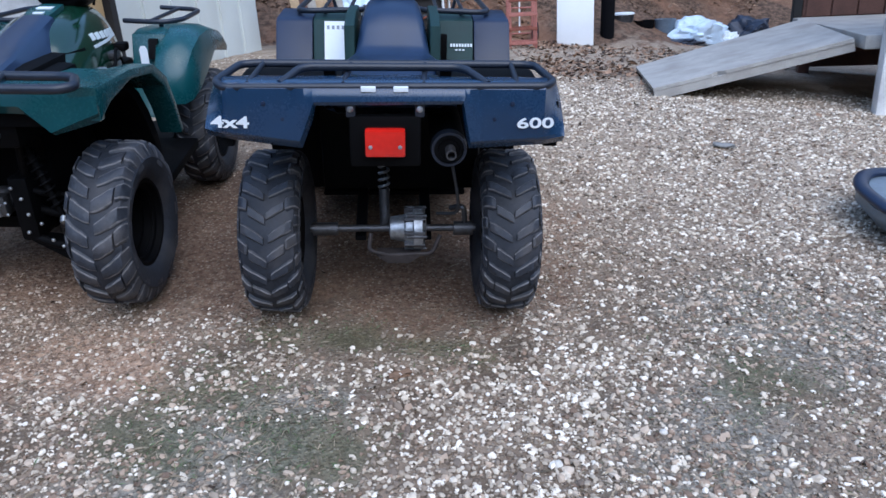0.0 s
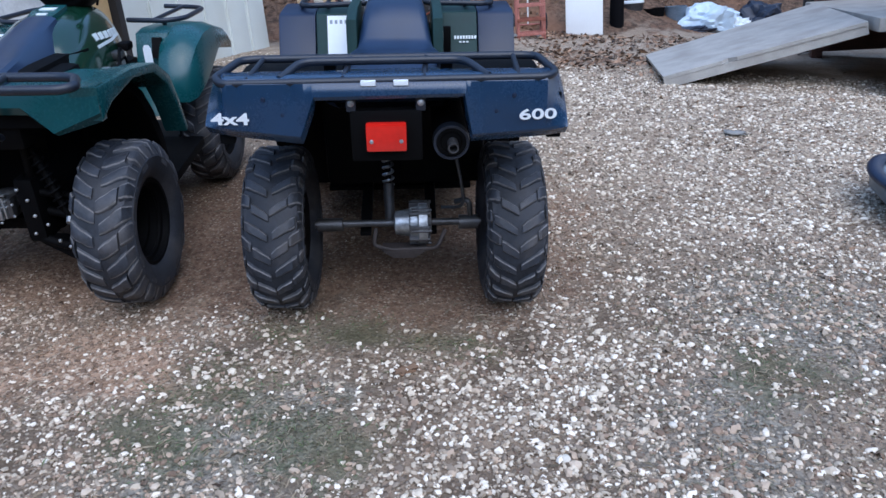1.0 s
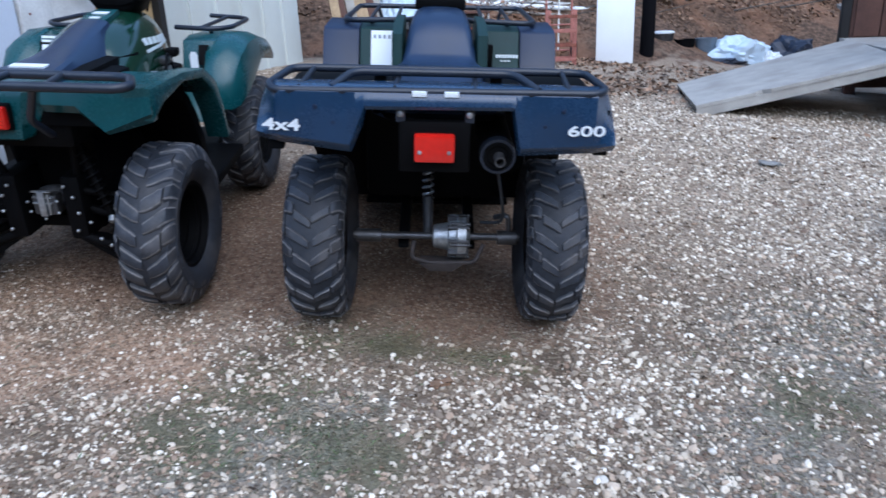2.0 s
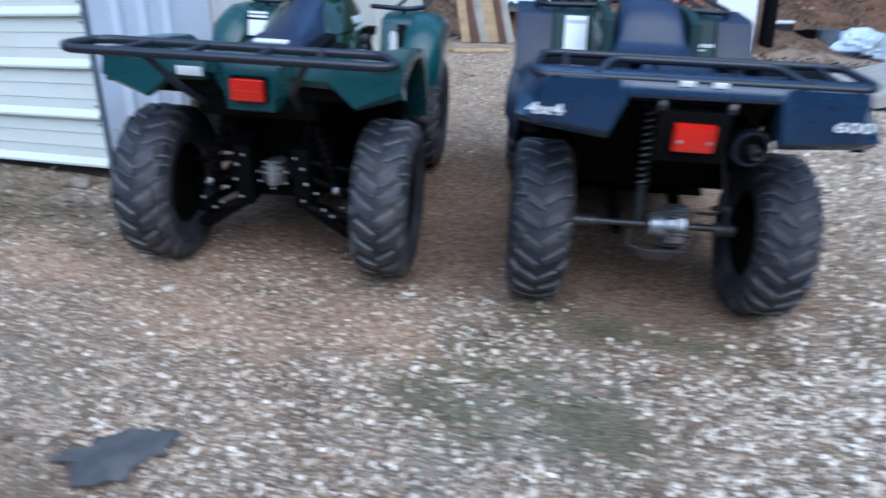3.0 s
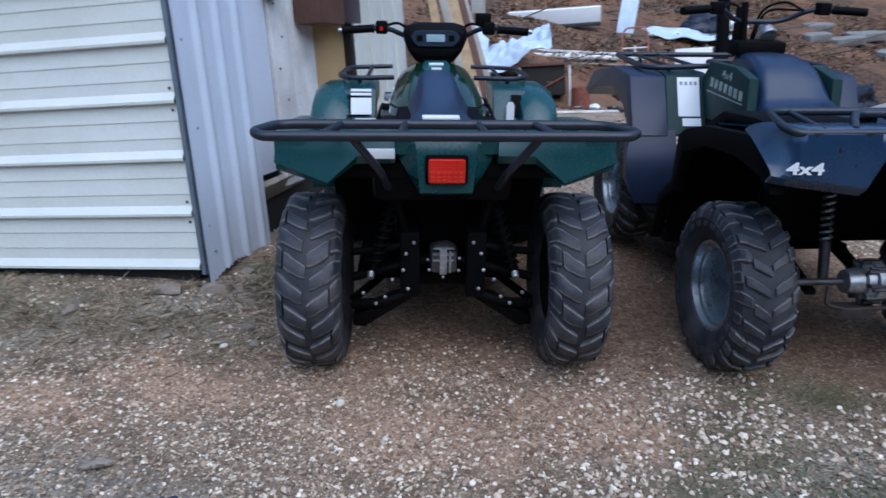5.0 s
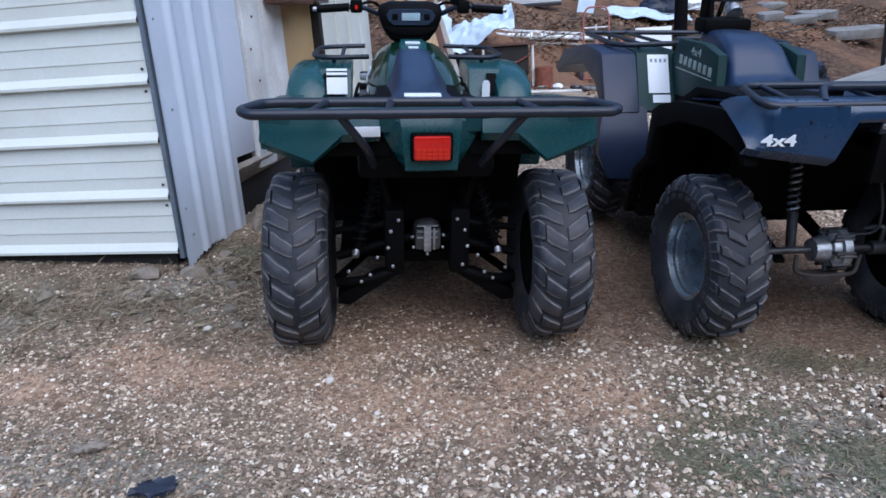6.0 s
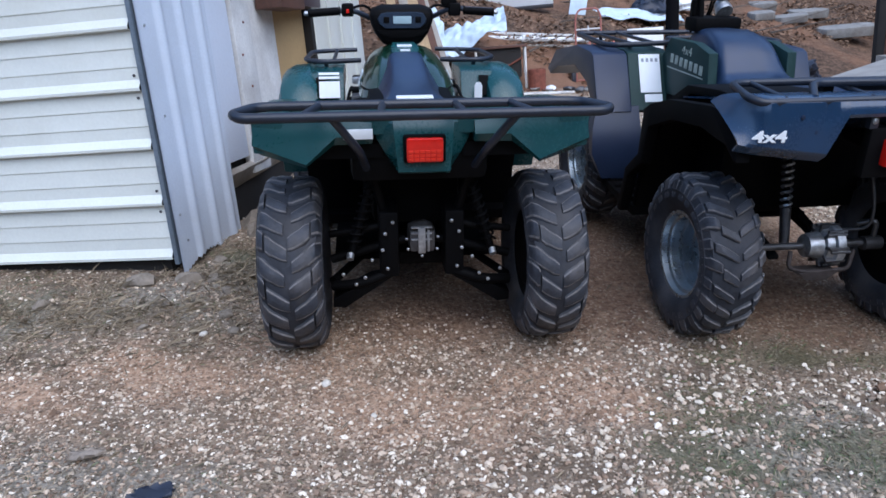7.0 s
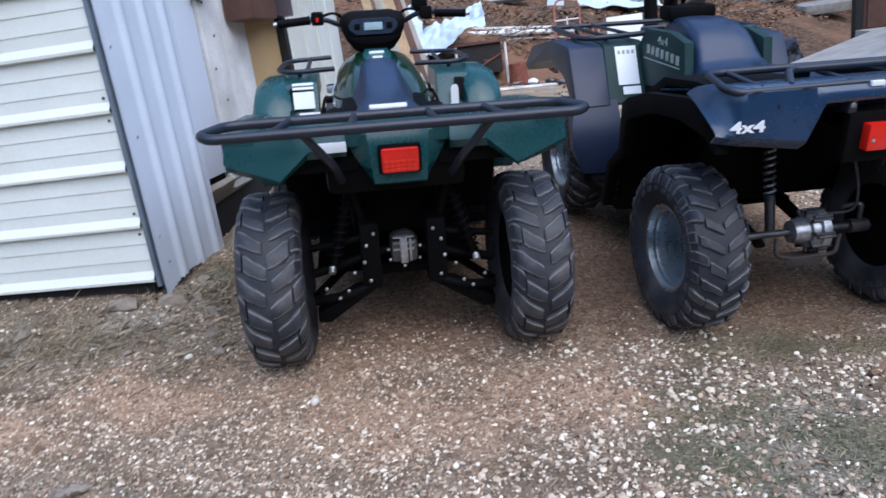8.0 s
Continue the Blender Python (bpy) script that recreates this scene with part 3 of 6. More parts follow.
# ---- quad bikes ----
def build_wheel(name, parent, m, r, w, style, rim_r=0.155, mat_rim="rim", outer=1):
    """Knobbly tyre with moulded lugs on a dished steel rim; outer: the side (+1 or -1 along x) that shows the dish."""
    hub = new(name)
    hub.parent = parent
    hub.matrix_basis = m
    h = w / 2
    rc = r - 0.024
    prof = [(-h * 0.62, rim_r), (-h * 0.80, rim_r + 0.012), (-h * 0.97, rim_r + 0.055), (-h, rim_r + 0.085), (-h * 0.95, rc - 0.045), (-h * 0.84, rc - 0.016),
            (-h * 0.6, rc - 0.003), (0, rc), (h * 0.6, rc - 0.003), (h * 0.84, rc - 0.016), (h * 0.95, rc - 0.045), (h, rim_r + 0.085), (h * 0.97, rim_r + 0.055),
            (h * 0.80, rim_r + 0.012), (h * 0.62, rim_r)]
    bm = B()
    lathe(bm, prof, None, 48, closed=True)
    part("tyre", bm, "rubber", hub, "dusty black knobbly tyre")

    def surf(u, a, out):
        """A point of the tread: u across from -1 to 1, angle a, out above the carcass."""
        x = u * h
        rr = rc - 0.003 * abs(u) - 0.030 * max(0, abs(u) - 0.72) / 0.28 - 0.035 * max(0, abs(u) - 0.92) / 0.08
        return Vector((x, (rr + out) * math.sin(a), (rr + out) * math.cos(a)))

    bm = B()
    n = 25 if style == "chevron" else 23
    rng = random.Random(5)
    for k in range(n):
        for sgn in (-1, 1):
            a0 = 2 * math.pi * (k + (0.5 if sgn > 0 else 0.0) * (0.35 if style == "chevron" else 1.0)) / n
            sweep, th = (0.22, 0.118) if style == "chevron" else (0.25, 0.178)
            if style == "chevron":
                pieces = ((0.02, 0.56, 0.0), (0.60, 1.0, 0.035)) if k % 2 else ((0.08, 0.80, 0.0), (0.86, 1.0, 0.02))
            else:
                pieces = ((0.02, 0.66, 0.0), (0.72, 1.0, 0.02)) if k % 2 else ((0.12, 0.98, 0.0),)
            for u_in, u_out, shift in pieces:
                secs = []
                steps = 5
                dj = rng.uniform(-0.018, 0.018)
                hj = rng.uniform(0.72, 1.05)
                wj = rng.uniform(0.88, 1.12)
                for i in range(steps + 1):
                    t = i / steps
                    u = u_in + (u_out - u_in) * t
                    a = a0 + sweep * (u ** 0.9 if style == "chevron" else (u * 0.6 + 0.4 * u * u)) + shift + dj
                    wdt = th * wj * (0.80 + 0.42 * u) * (0.86 if i in (0, steps) else 1.0) * rng.uniform(0.94, 1.06)
                    hgt = (0.0105 if style != "chevron" else 0.0130) * hj * (1 + rng.uniform(-0.14, 0.14)) * (0.8 if i in (0, steps) else 1.0)
                    secs.append([surf(u * sgn, a + wdt / 2 * f, o) for f, o in ((-1.30, -0.006), (-1.0, hgt * 0.62), (-0.76, hgt), (0.76, hgt), (1.0, hgt * 0.62), (1.30, -0.006))])
                first = len(bm.faces)
                loft(bm, secs)
                bm.faces.ensure_lookup_table()
                # chamfers take the paler rubber, which paints in caught sky light
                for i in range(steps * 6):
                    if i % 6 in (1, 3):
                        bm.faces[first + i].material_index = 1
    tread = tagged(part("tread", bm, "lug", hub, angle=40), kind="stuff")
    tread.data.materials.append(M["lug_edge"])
    # rim: barrel with stepped rings and a dished disc
    bm = B()
    s = outer
    lathe(bm, [(s * h * 0.66, rim_r + 0.012), (s * h * 0.74, rim_r + 0.004), (s * h * 0.72, rim_r - 0.006), (s * h * 0.52, rim_r - 0.010), (s * h * 0.48, rim_r - 0.022), (s * h * 0.40, rim_r - 0.024), (s * h * 0.36, rim_r - 0.018),
               (s * h * 0.10, rim_r - 0.022), (s * h * 0.06, rim_r - 0.034), (s * h * -0.30, rim_r - 0.038), (s * h * -0.36, rim_r - 0.050), (s * h * -0.62, rim_r - 0.056), (s * h * -0.66, 0.075), (s * h * -0.50, 0.062), (s * h * -0.50, 0.03), (s * h * -0.30, 0.028), (s * h * -0.30, 0.002)], None, 40, caps=False)
    rim = part("rim", bm, mat_rim, hub, "grey steel rim" if mat_rim == "rim" else "black steel rim")
    bm = B()
    lathe(bm, [(-s * h * 0.20, rim_r - 0.01), (-s * h * 0.62, rim_r - 0.006), (-s * h * 0.66, rim_r + 0.008), (-s * h * 0.55, rim_r - 0.03), (-s * h * 0.70, rim_r - 0.05), (-s * h * 0.70, 0.002)], None, 32, caps=False)
    part("inner_barrel", bm, "black", rim)
    for k in range(4):
        bm = B()
        a = math.pi / 2 * k + 0.6
        lathe(bm, [(0, 0.010), (s * 0.015, 0.010), (s * 0.018, 0.006)], Matrix.Translation((-s * h * 0.49, 0.047 * math.cos(a), 0.047 * math.sin(a))), 6)
        part("lug_nut", bm, "steel", rim)
    return hub


def spring(bm, p0, p1, r, wire, turns):
    p0, p1 = Vector(p0), Vector(p1)
    d = (p1 - p0).normalized()
    s = d.cross(Vector((0, 1, 0.2))).normalized()
    u = d.cross(s)
    n = turns * 10
    pts = [p0.lerp(p1, i / n) + (s * math.cos(2 * math.pi * i / 10) + u * math.sin(2 * math.pi * i / 10)) * r for i in range(n + 1)]
    tube(bm, pts, wire, rad=0.0001, seg=5)


def rod(bm, p0, p1, r, r2=None, seg=12):
    return tube(bm, [p0, p1], r, seg=seg, ends=r2)


def slab(bm, c0, c1, half, th):
    """A thin plate between two edge midpoints in the yz plane, 2*half wide in x; c = (x, y, z)."""
    a, b = Vector(c0), Vector(c1)
    d = (b - a)
    nrm = Vector((0, -d.z, d.y)).normalized() * th
    q = [Vector((a.x - half, a.y, a.z)), Vector((a.x + half, a.y, a.z)), Vector((b.x + half, b.y, b.z)), Vector((b.x - half, b.y, b.z))]
    lo = [bm.verts.new(p) for p in q]
    hi = [bm.verts.new(p + nrm) for p in q]
    bm.faces.new(lo)
    bm.faces.new(hi)
    for i in range(4):
        bm.faces.new((lo[i], lo[(i + 1) % 4], hi[(i + 1) % 4], hi[i]))


def hump_x(y, z, secs):
    """Half width of a lofted body at y and z; secs: (y, w, z0, z1, top)."""
    for p, q in zip(secs, secs[1:]):
        if p[0] <= y <= q[0]:
            t = (y - p[0]) / (q[0] - p[0])
            w, z0, z1, top = (a + (b - a) * t for a, b in zip(p[1:], q[1:]))
            f = min(0.97, max(0.0, (z - z0) / (z1 - z0)))
            s = f ** 1.6
            return (1 - s * s) ** 0.3125 * w * (1 - (1 - top) * f)
    return 0.1


def skin_patch(bm, s, y0, y1, za, zb, secs, out=0.003):
    """A thin plate that follows a lofted body's side s from y0 to y1; za, zb: lower and upper edge."""
    def p(y, z, o):
        return bm.verts.new((s * (hump_x(y, z, secs) + o), y, z))
    n = max(2, int((y1 - y0) / 0.02))
    A = [[p(y0 + (y1 - y0) * i / n, z, o) for o in (-0.001, out) for z in (za, zb)] for i in range(n + 1)]
    for a, b in zip(A, A[1:]):
        for i, j in ((0, 1), (1, 3), (3, 2), (2, 0)):
            bm.faces.new((a[i], a[j], b[j], b[i]))
    for a in (A[0], A[-1]):
        bm.faces.new((a[0], a[1], a[3], a[2]))


def build_navy_quad():
    q = thing("quad_bike", on_ground(-0.525, 2.259, 16.2), "older navy blue quad bike with black racks on gravel", "quad bike", "parked quad bikes")
    for name, x, y, r, w, o in (("wheel", -0.410, 0.109, 0.308, 0.205, -1), ("wheel", 0.405, 0.109, 0.308, 0.205, 1), ("wheel", -0.43, 1.275, 0.30, 0.20, -1), ("wheel", 0.43, 1.275, 0.30, 0.20, 1)):
        build_wheel(name, q, pose(x, y, r - (0.040 if y < 1 else 0.006)), r, w, "chevron", outer=o)
    # tail: one moulded shell, rounded over into the deck, with a tucked lower lip; shallow grooves added for the rack's
    # dark reflections
    def tail_edge(x, keys):
        for (xa, za), (xb, zb) in zip(keys, keys[1:]):
            if xa <= x <= xb:
                return za + (zb - za) * (x - xa) / (xb - xa)
        return keys[0][1] if x < keys[0][0] else keys[-1][1]
    low_keys = ((-0.530, 0.764), (-0.262, 0.728), (-0.215, 0.842), (0.215, 0.846), (0.240, 0.726), (0.518, 0.742))
    top_keys = ((-0.530, 0.852), (-0.512, 0.880), (-0.485, 0.896), (-0.45, 0.899), (0.45, 0.897), (0.482, 0.893), (0.505, 0.876), (0.518, 0.846))
    xs = sorted([-0.530, -0.524, -0.2625, -0.262, -0.2405, -0.216, -0.215, 0.215, 0.216, 0.228, 0.240, 0.2405, 0.512, 0.518] + [-0.515 + 0.0125 * i for i in range(83)])
    bm = B()
    cols = []
    for x in xs:
        zb, zt = tail_edge(x, low_keys), tail_edge(x, top_keys)
        wing = x < -0.2165 or x > 0.2165
        side = min(1.0, max(0.0, (abs(x + 0.006) - 0.455) / 0.065))
        reflection_groove = 0.006 * max(math.exp(-((x - g) / 0.008) ** 2) for g in (-0.425, -0.275, 0.262, 0.425))
        tuck = 0.020 if wing else 0.004
        prof = [(-0.215, zb - tuck), (-0.243, zb + 0.003), (-0.247, zb + 0.010)]
        for f in (0.25, 0.5, 0.72):
            prof.append((-0.246 + 0.014 * f * f + reflection_groove * ramp01(f, 0.45, 0.6), zb + 0.010 + (zt - 0.022 - zb) * f))
        prof += [(-0.232 + reflection_groove, zt - 0.016), (-0.222 + reflection_groove, zt - 0.006), (-0.205, zt - 0.002), (-0.12, zt - 0.012), (0.05, min(zt, 0.842)), (0.28, min(zt, 0.800))]
        col = []
        for y, z in prof:
            h = min(1.0, max(0.0, (z - zb) / (zt - zb)))
            back = y + side * (0.015 + 0.15 * h)
            col.append(bm.verts.new((x if y < -0.2 else x * (0.93 if y < 0.0 else 0.88), back if y < -0.2 else max(y, -0.205 + side * 0.165 + 0.01), z)))
        cols.append(col)
    for a, b in zip(cols, cols[1:]):
        for i in range(len(a) - 1):
            bm.faces.new((a[i], b[i], b[i + 1], a[i + 1]))
    bmesh.ops.recalc_face_normals(bm, faces=bm.faces)
    bmesh.ops.solidify(bm, geom=bm.faces[:], thickness=-0.006)
    body = part("rear_fender", bm, "navy", q, "navy blue plastic rear fender", angle=28)
    bm = B()
    box(bm, (-0.20, -0.198, 0.842), (0.20, 0.0, 0.868), 0.008)
    part("fender_deck", bm, "navy", body)
    for s in (-1, 1):
        bm = B()
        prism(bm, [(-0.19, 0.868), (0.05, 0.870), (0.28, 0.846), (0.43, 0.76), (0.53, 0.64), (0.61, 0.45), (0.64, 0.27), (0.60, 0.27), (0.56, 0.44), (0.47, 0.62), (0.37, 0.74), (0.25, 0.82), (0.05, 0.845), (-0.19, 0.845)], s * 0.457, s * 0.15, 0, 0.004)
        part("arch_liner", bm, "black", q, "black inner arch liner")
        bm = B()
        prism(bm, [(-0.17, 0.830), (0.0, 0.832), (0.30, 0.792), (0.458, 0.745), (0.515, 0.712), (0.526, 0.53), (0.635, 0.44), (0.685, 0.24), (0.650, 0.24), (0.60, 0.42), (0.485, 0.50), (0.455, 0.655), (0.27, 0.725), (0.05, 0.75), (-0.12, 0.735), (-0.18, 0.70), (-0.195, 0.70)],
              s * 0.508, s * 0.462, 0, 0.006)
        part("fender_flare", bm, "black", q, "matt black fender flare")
        for i in range(2):
            bm = B()
            lathe(bm, [(0, 0.007), (0.004, 0.006), (0.005, 0.002)], pose(s * (0.305 + 0.050 * i), -0.246, 0.800 + 0.045 * i, 0, 0, -90), 8)
            part("push_rivet", bm, "dark_navy", body)
    letters("lettering", "4x4", 0.046, basis((-0.452, -0.2560, 0.792), (1, 0, -0.02), (0, 0, 1)) @ Matrix.Diagonal((1.55, 1, 1, 1)), "label", q, "white 4x4 lettering", 0.0012)
    letters("lettering", "600", 0.042, basis((0.424, -0.2560, 0.790), (1, 0, 0.02), (0, 0, 1)) @ Matrix.Diagonal((1.75, 1, 1, 1)), "label", q, "white 600 lettering", 0.0007)
    # lamp plate, lens, bracket
    bm = B()
    box(bm, (-0.118, -0.235, 0.648), (0.092, -0.20, 0.805), 0.010)
    plate = part("lamp_plate", bm, "black", q, "black plastic tail lamp plate")
    bm = B()
    box(bm, (-0.072, -0.268, 0.690), (0.046, -0.232, 0.772), 0.008)
    lens = part("tail_lamp", bm, "lens", q, "red ribbed tail lamp lens")
    for x in (-0.056, 0.030):
        bm = B()
        lathe(bm, [(0, 0.006), (0.002, 0.006), (0.003, 0.003)], pose(x, -0.268, 0.722, 0, 0, -90), 10)
        part("lens_screw", bm, "alu", lens, "small bright lens screw")
    for x in (-0.112, 0.088):
        bm = B()
        lathe(bm, [(0, 0.010), (0.012, 0.010), (0.016, 0.005)], pose(x, -0.222, 0.825, 0, 0, -90), 10)
        part("bolt", bm, "alu", plate)
        bm = B()
        box(bm, (x - 0.014, -0.232, 0.80), (x + 0.014, -0.19, 0.885), 0.004)
        part("rack_bracket", bm, "tube", q)
    bm = B()
    box(bm, (-0.105, -0.244, 0.846), (0.08, -0.238, 0.858), 0.002)
    part("bracket_plate", bm, "steel", q, "bare metal strip")
    # rear rack
    rack = new("rear_rack")
    rack.parent = q
    z = 0.893
    bm = B()
    tube(bm, [(-0.47, -0.225, z - 0.008), (0.45, -0.225, z - 0.002), (0.482, -0.19, z + 0.002), (0.455, -0.02, z + 0.008), (0.42, 0.0, z + 0.008), (-0.42, 0.0, z + 0.008), (-0.46, -0.02, z + 0.008), (-0.496, -0.19, z)], 0.012, 0.05, True)
    part("outer_tube", bm, "tube", rack)
    bm = B()
    tube(bm, [(-0.31, -0.215, z), (-0.265, -0.13, z + 0.022), (-0.235, -0.11, z + 0.024), (0.20, -0.11, z + 0.024), (0.23, -0.13, z + 0.022), (0.285, -0.215, z)], 0.012, 0.05)
    part("raised_tube", bm, "tube", rack)
    for x in (-0.40, -0.13, 0.10, 0.37):
        bm = B()
        rod(bm, (x, -0.22, z), (x + 0.01, 0.0, z + 0.008), 0.0085)
        part("cross_tube", bm, "tube", rack)
    for x in (-0.18, 0.17):
        bm = B()
        box(bm, (x - 0.018, -0.09, z - 0.03), (x + 0.018, -0.05, z + 0.012), 0.006)
        part("rack_mount", bm, "black", rack)
    for x in (-0.058, 0.034):
        bm = B()
        box(bm, (x - 0.021, -0.250, z - 0.014), (x + 0.021, -0.238, z + 0.001), 0.002)
        part("reflector", bm, "label", rack, "pale reflector sticker")
    # muffler
    bm = B()
    lathe(bm, [(0, 0.001), (0, 0.030), (0.006, 0.034), (0.006, 0.047), (-0.012, 0.053), (-0.03, 0.055), (-0.40, 0.055), (-0.42, 0.03), (-0.42, 0.001)], pose(0.178, -0.19, 0.690, 0, 0, -90), 28)
    muf = part("muffler", bm, "black", q, "sooty black muffler")
    bm = B()
    lathe(bm, [(0.0, 0.046), (0.011, 0.046), (0.011, 0.054), (-0.02, 0.0565), (-0.02, 0.05)], pose(0.178, -0.19, 0.690, 0, 0, -90), 28, closed=True)
    part("end_ring", bm, "tube", muf, "grey end ring")
    bm = B()
    lathe(bm, [(0.0, 0.016), (0.055, 0.016), (0.055, 0.012), (0.01, 0.012)], pose(0.182, -0.19, 0.688, 0, 0, -90), 16)
    part("outlet", bm, "steel", muf, "steel tailpipe stub")
    # shock absorber, axle, brake hub
    bm = B()
    spring(bm, (-0.034, 0.275, 0.68), (-0.034, 0.208, 0.385), 0.018, 0.0055, 12)
    sh = part("shock_absorber", bm, "alu", q)
    bm = B()
    rod(bm, (-0.034, 0.275, 0.72), (-0.034, 0.208, 0.38), 0.010)
    part("damper_rod", bm, "black", sh)
    bm = B()
    rod(bm, (-0.034, 0.209, 0.392), (-0.033, 0.178, 0.255), 0.020, 0.018)
    part("damper_tube", bm, "steel", sh, "pale steel damper")
    bm = B()
    rod(bm, (-0.30, 0, 0.305), (0.30, 0, 0.305), 0.013, seg=16)
    rod(bm, (-0.29, -0.004, 0.305), (-0.20, -0.004, 0.305), 0.024)
    rod(bm, (0.22, -0.004, 0.305), (0.29, -0.004, 0.305), 0.026)
    part("rear_axle", bm, "steel", q, "dark solid rear axle")
    bm = B()
    lathe(bm, [(-0.075, 0.02), (-0.07, 0.042), (-0.02, 0.050), (-0.015, 0.062), (0.01, 0.066), (0.015, 0.078), (0.045, 0.078), (0.05, 0.05), (0.06, 0.03)], pose(0.06, 0.0, 0.305), 28)
    hubp = part("brake_drum", bm, "alu", q, "bright cast brake drum")
    for k in range(9):
        bm = B()
        a = k * math.pi * 2 / 9
        box(bm, (-0.02, -0.006, 0.050), (0.055, 0.006, 0.080), 0.002, Matrix.Translation((0.06, 0.0, 0.305)) @ pose(0, 0, 0, math.degrees(a)))
        part("drum_fin", bm, "steel", hubp)
    for k in range(6):
        bm = B()
        a = k * math.pi / 3
        rod(bm, (0.05, 0.075 * math.cos(a), 0.305 + 0.075 * math.sin(a)), (0.12, 0.075 * math.cos(a), 0.305 + 0.075 * math.sin(a)), 0.006)
        part("drum_bolt", bm, "steel", hubp)
    bm = B()
    tube(bm, [(-0.08, -0.03, 0.30), (-0.09, -0.05, 0.24), (-0.02, -0.06, 0.225), (0.14, -0.06, 0.23), (0.17, -0.03, 0.29)], 0.008, 0.02)
    prism(bm, [(-0.06, 0.225), (0.10, 0.225), (0.06, 0.195), (-0.02, 0.195)], -0.07, 0.0, 1, 0.004)
    part("skid_guard", bm, "rust_dark", q)
    bm = B()
    for s in (-1, 1):
        prism(bm, [(0.0, 0.27), (0.10, 0.30), (0.55, 0.42), (0.55, 0.36), (0.0, 0.255)], s * 0.10, s * 0.14, 0, 0.004)
    part("swing_arm", bm, "black", q)
    bm = B()
    tube(bm, [(0.20, 0.02, 0.60), (0.23, -0.01, 0.45), (0.24, 0.0, 0.36), (0.16, 0.05, 0.34)], 0.006, 0.05)
    tube(bm, [(0.21, 0.03, 0.37), (0.255, -0.01, 0.40), (0.262, 0.0, 0.32)], 0.010, 0.03)
    part("brake_cable", bm, "steel", q)
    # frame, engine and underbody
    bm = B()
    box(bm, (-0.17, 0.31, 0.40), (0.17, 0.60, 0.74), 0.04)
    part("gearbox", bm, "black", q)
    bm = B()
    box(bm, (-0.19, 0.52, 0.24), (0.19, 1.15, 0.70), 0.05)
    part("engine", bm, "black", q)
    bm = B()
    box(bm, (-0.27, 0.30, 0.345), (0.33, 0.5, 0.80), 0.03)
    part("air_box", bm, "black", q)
    # belly plate added to keep light off the ground below
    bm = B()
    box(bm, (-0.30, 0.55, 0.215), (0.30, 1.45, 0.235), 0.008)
    part("belly_shade_plate", bm, "black", q)
    for s in (-1, 1):
        bm = B()
        prism(bm, [(0.60, 0.235), (0.66, 0.235), (1.02, 0.25), (1.02, 0.29), (0.60, 0.275)], s * 0.19, s * 0.47, 0, 0.008)
        for i in range(4):
            box(bm, (min(s * 0.22, s * 0.46), 0.66 + i * 0.085, 0.275), (max(s * 0.22, s * 0.46), 0.69 + i * 0.085, 0.298), 0.004)
        part("footwell", bm, "black", q)
    # seat
    bm = B()
    loft(bm, [flat_sec(-0.03, 0.16, 0.77, 0.80), flat_sec(0.0, 0.19, 0.76, 0.818), flat_sec(0.10, 0.20, 0.75, 0.826), flat_sec(0.35, 0.195, 0.73, 0.820), flat_sec(0.52, 0.175, 0.72, 0.806), flat_sec(0.60, 0.156, 0.70, 0.806),
              flat_sec(0.635, 0.146, 0.70, 0.830, 0.03), flat_sec(0.68, 0.136, 0.70, 0.884, 0.035), flat_sec(0.73, 0.128, 0.70, 0.928, 0.035), flat_sec(0.79, 0.121, 0.72, 0.953, 0.035), flat_sec(0.88, 0.112, 0.74, 0.965, 0.03), flat_sec(0.97, 0.10, 0.76, 0.960, 0.03), flat_sec(1.04, 0.09, 0.80, 0.945)])
    seat = part("seat", bm, "vinyl", q, "blue-black vinyl seat", angle=60)
    # fuel tank cover with green cheeks
    bm = B()
    loft(bm, [hump(0.64, 0.185, 0.62, 0.80, 0.85), hump(0.72, 0.195, 0.60, 0.90, 0.78), hump(0.85, 0.20, 0.60, 0.935, 0.72), hump(1.0, 0.19, 0.60, 0.94, 0.68), hump(1.12, 0.17, 0.62, 0.92, 0.66), hump(1.2, 0.13, 0.66, 0.86, 0.7)])
    tank = part("tank_cover", bm, "green", q, "glossy dark green tank cover", angle=50)
    for s in (-1, 1):
        bm = B()
        prism(bm, [(0.63, 0.70), (0.665, 0.895), (0.80, 0.922), (1.04, 0.915), (1.11, 0.82), (1.10, 0.66)], s * 0.150, s * 0.192, 0, 0.008)
        cheek = part("side_cheek", bm, "moss", tank, "dark green side panel with silver decal")
        for i in range(7):
            bm = B()
            box(bm, (min(s * 0.190, s * 0.194), 0.70 + i * 0.047, 0.800 + 0.002 * i), (max(s * 0.190, s * 0.194), 0.728 + i * 0.047, 0.838 + 0.002 * i), 0.001)
            part("decal_bar", bm, "dull_ink", cheek)
        bm = B()
        box(bm, (min(s * 0.190, s * 0.1935), 0.69, 0.786), (max(s * 0.190, s * 0.1935), 1.04, 0.791), 0.001)
        part("decal_line", bm, "dull_ink", cheek)
        letters("lettering", "4x4", 0.05, basis((s * 0.1925, 0.86, 0.878), (0, s, 0), (0, 0, 1)) @ Matrix.Diagonal((1.3, 1, 1, 1)), "dull_ink", cheek)
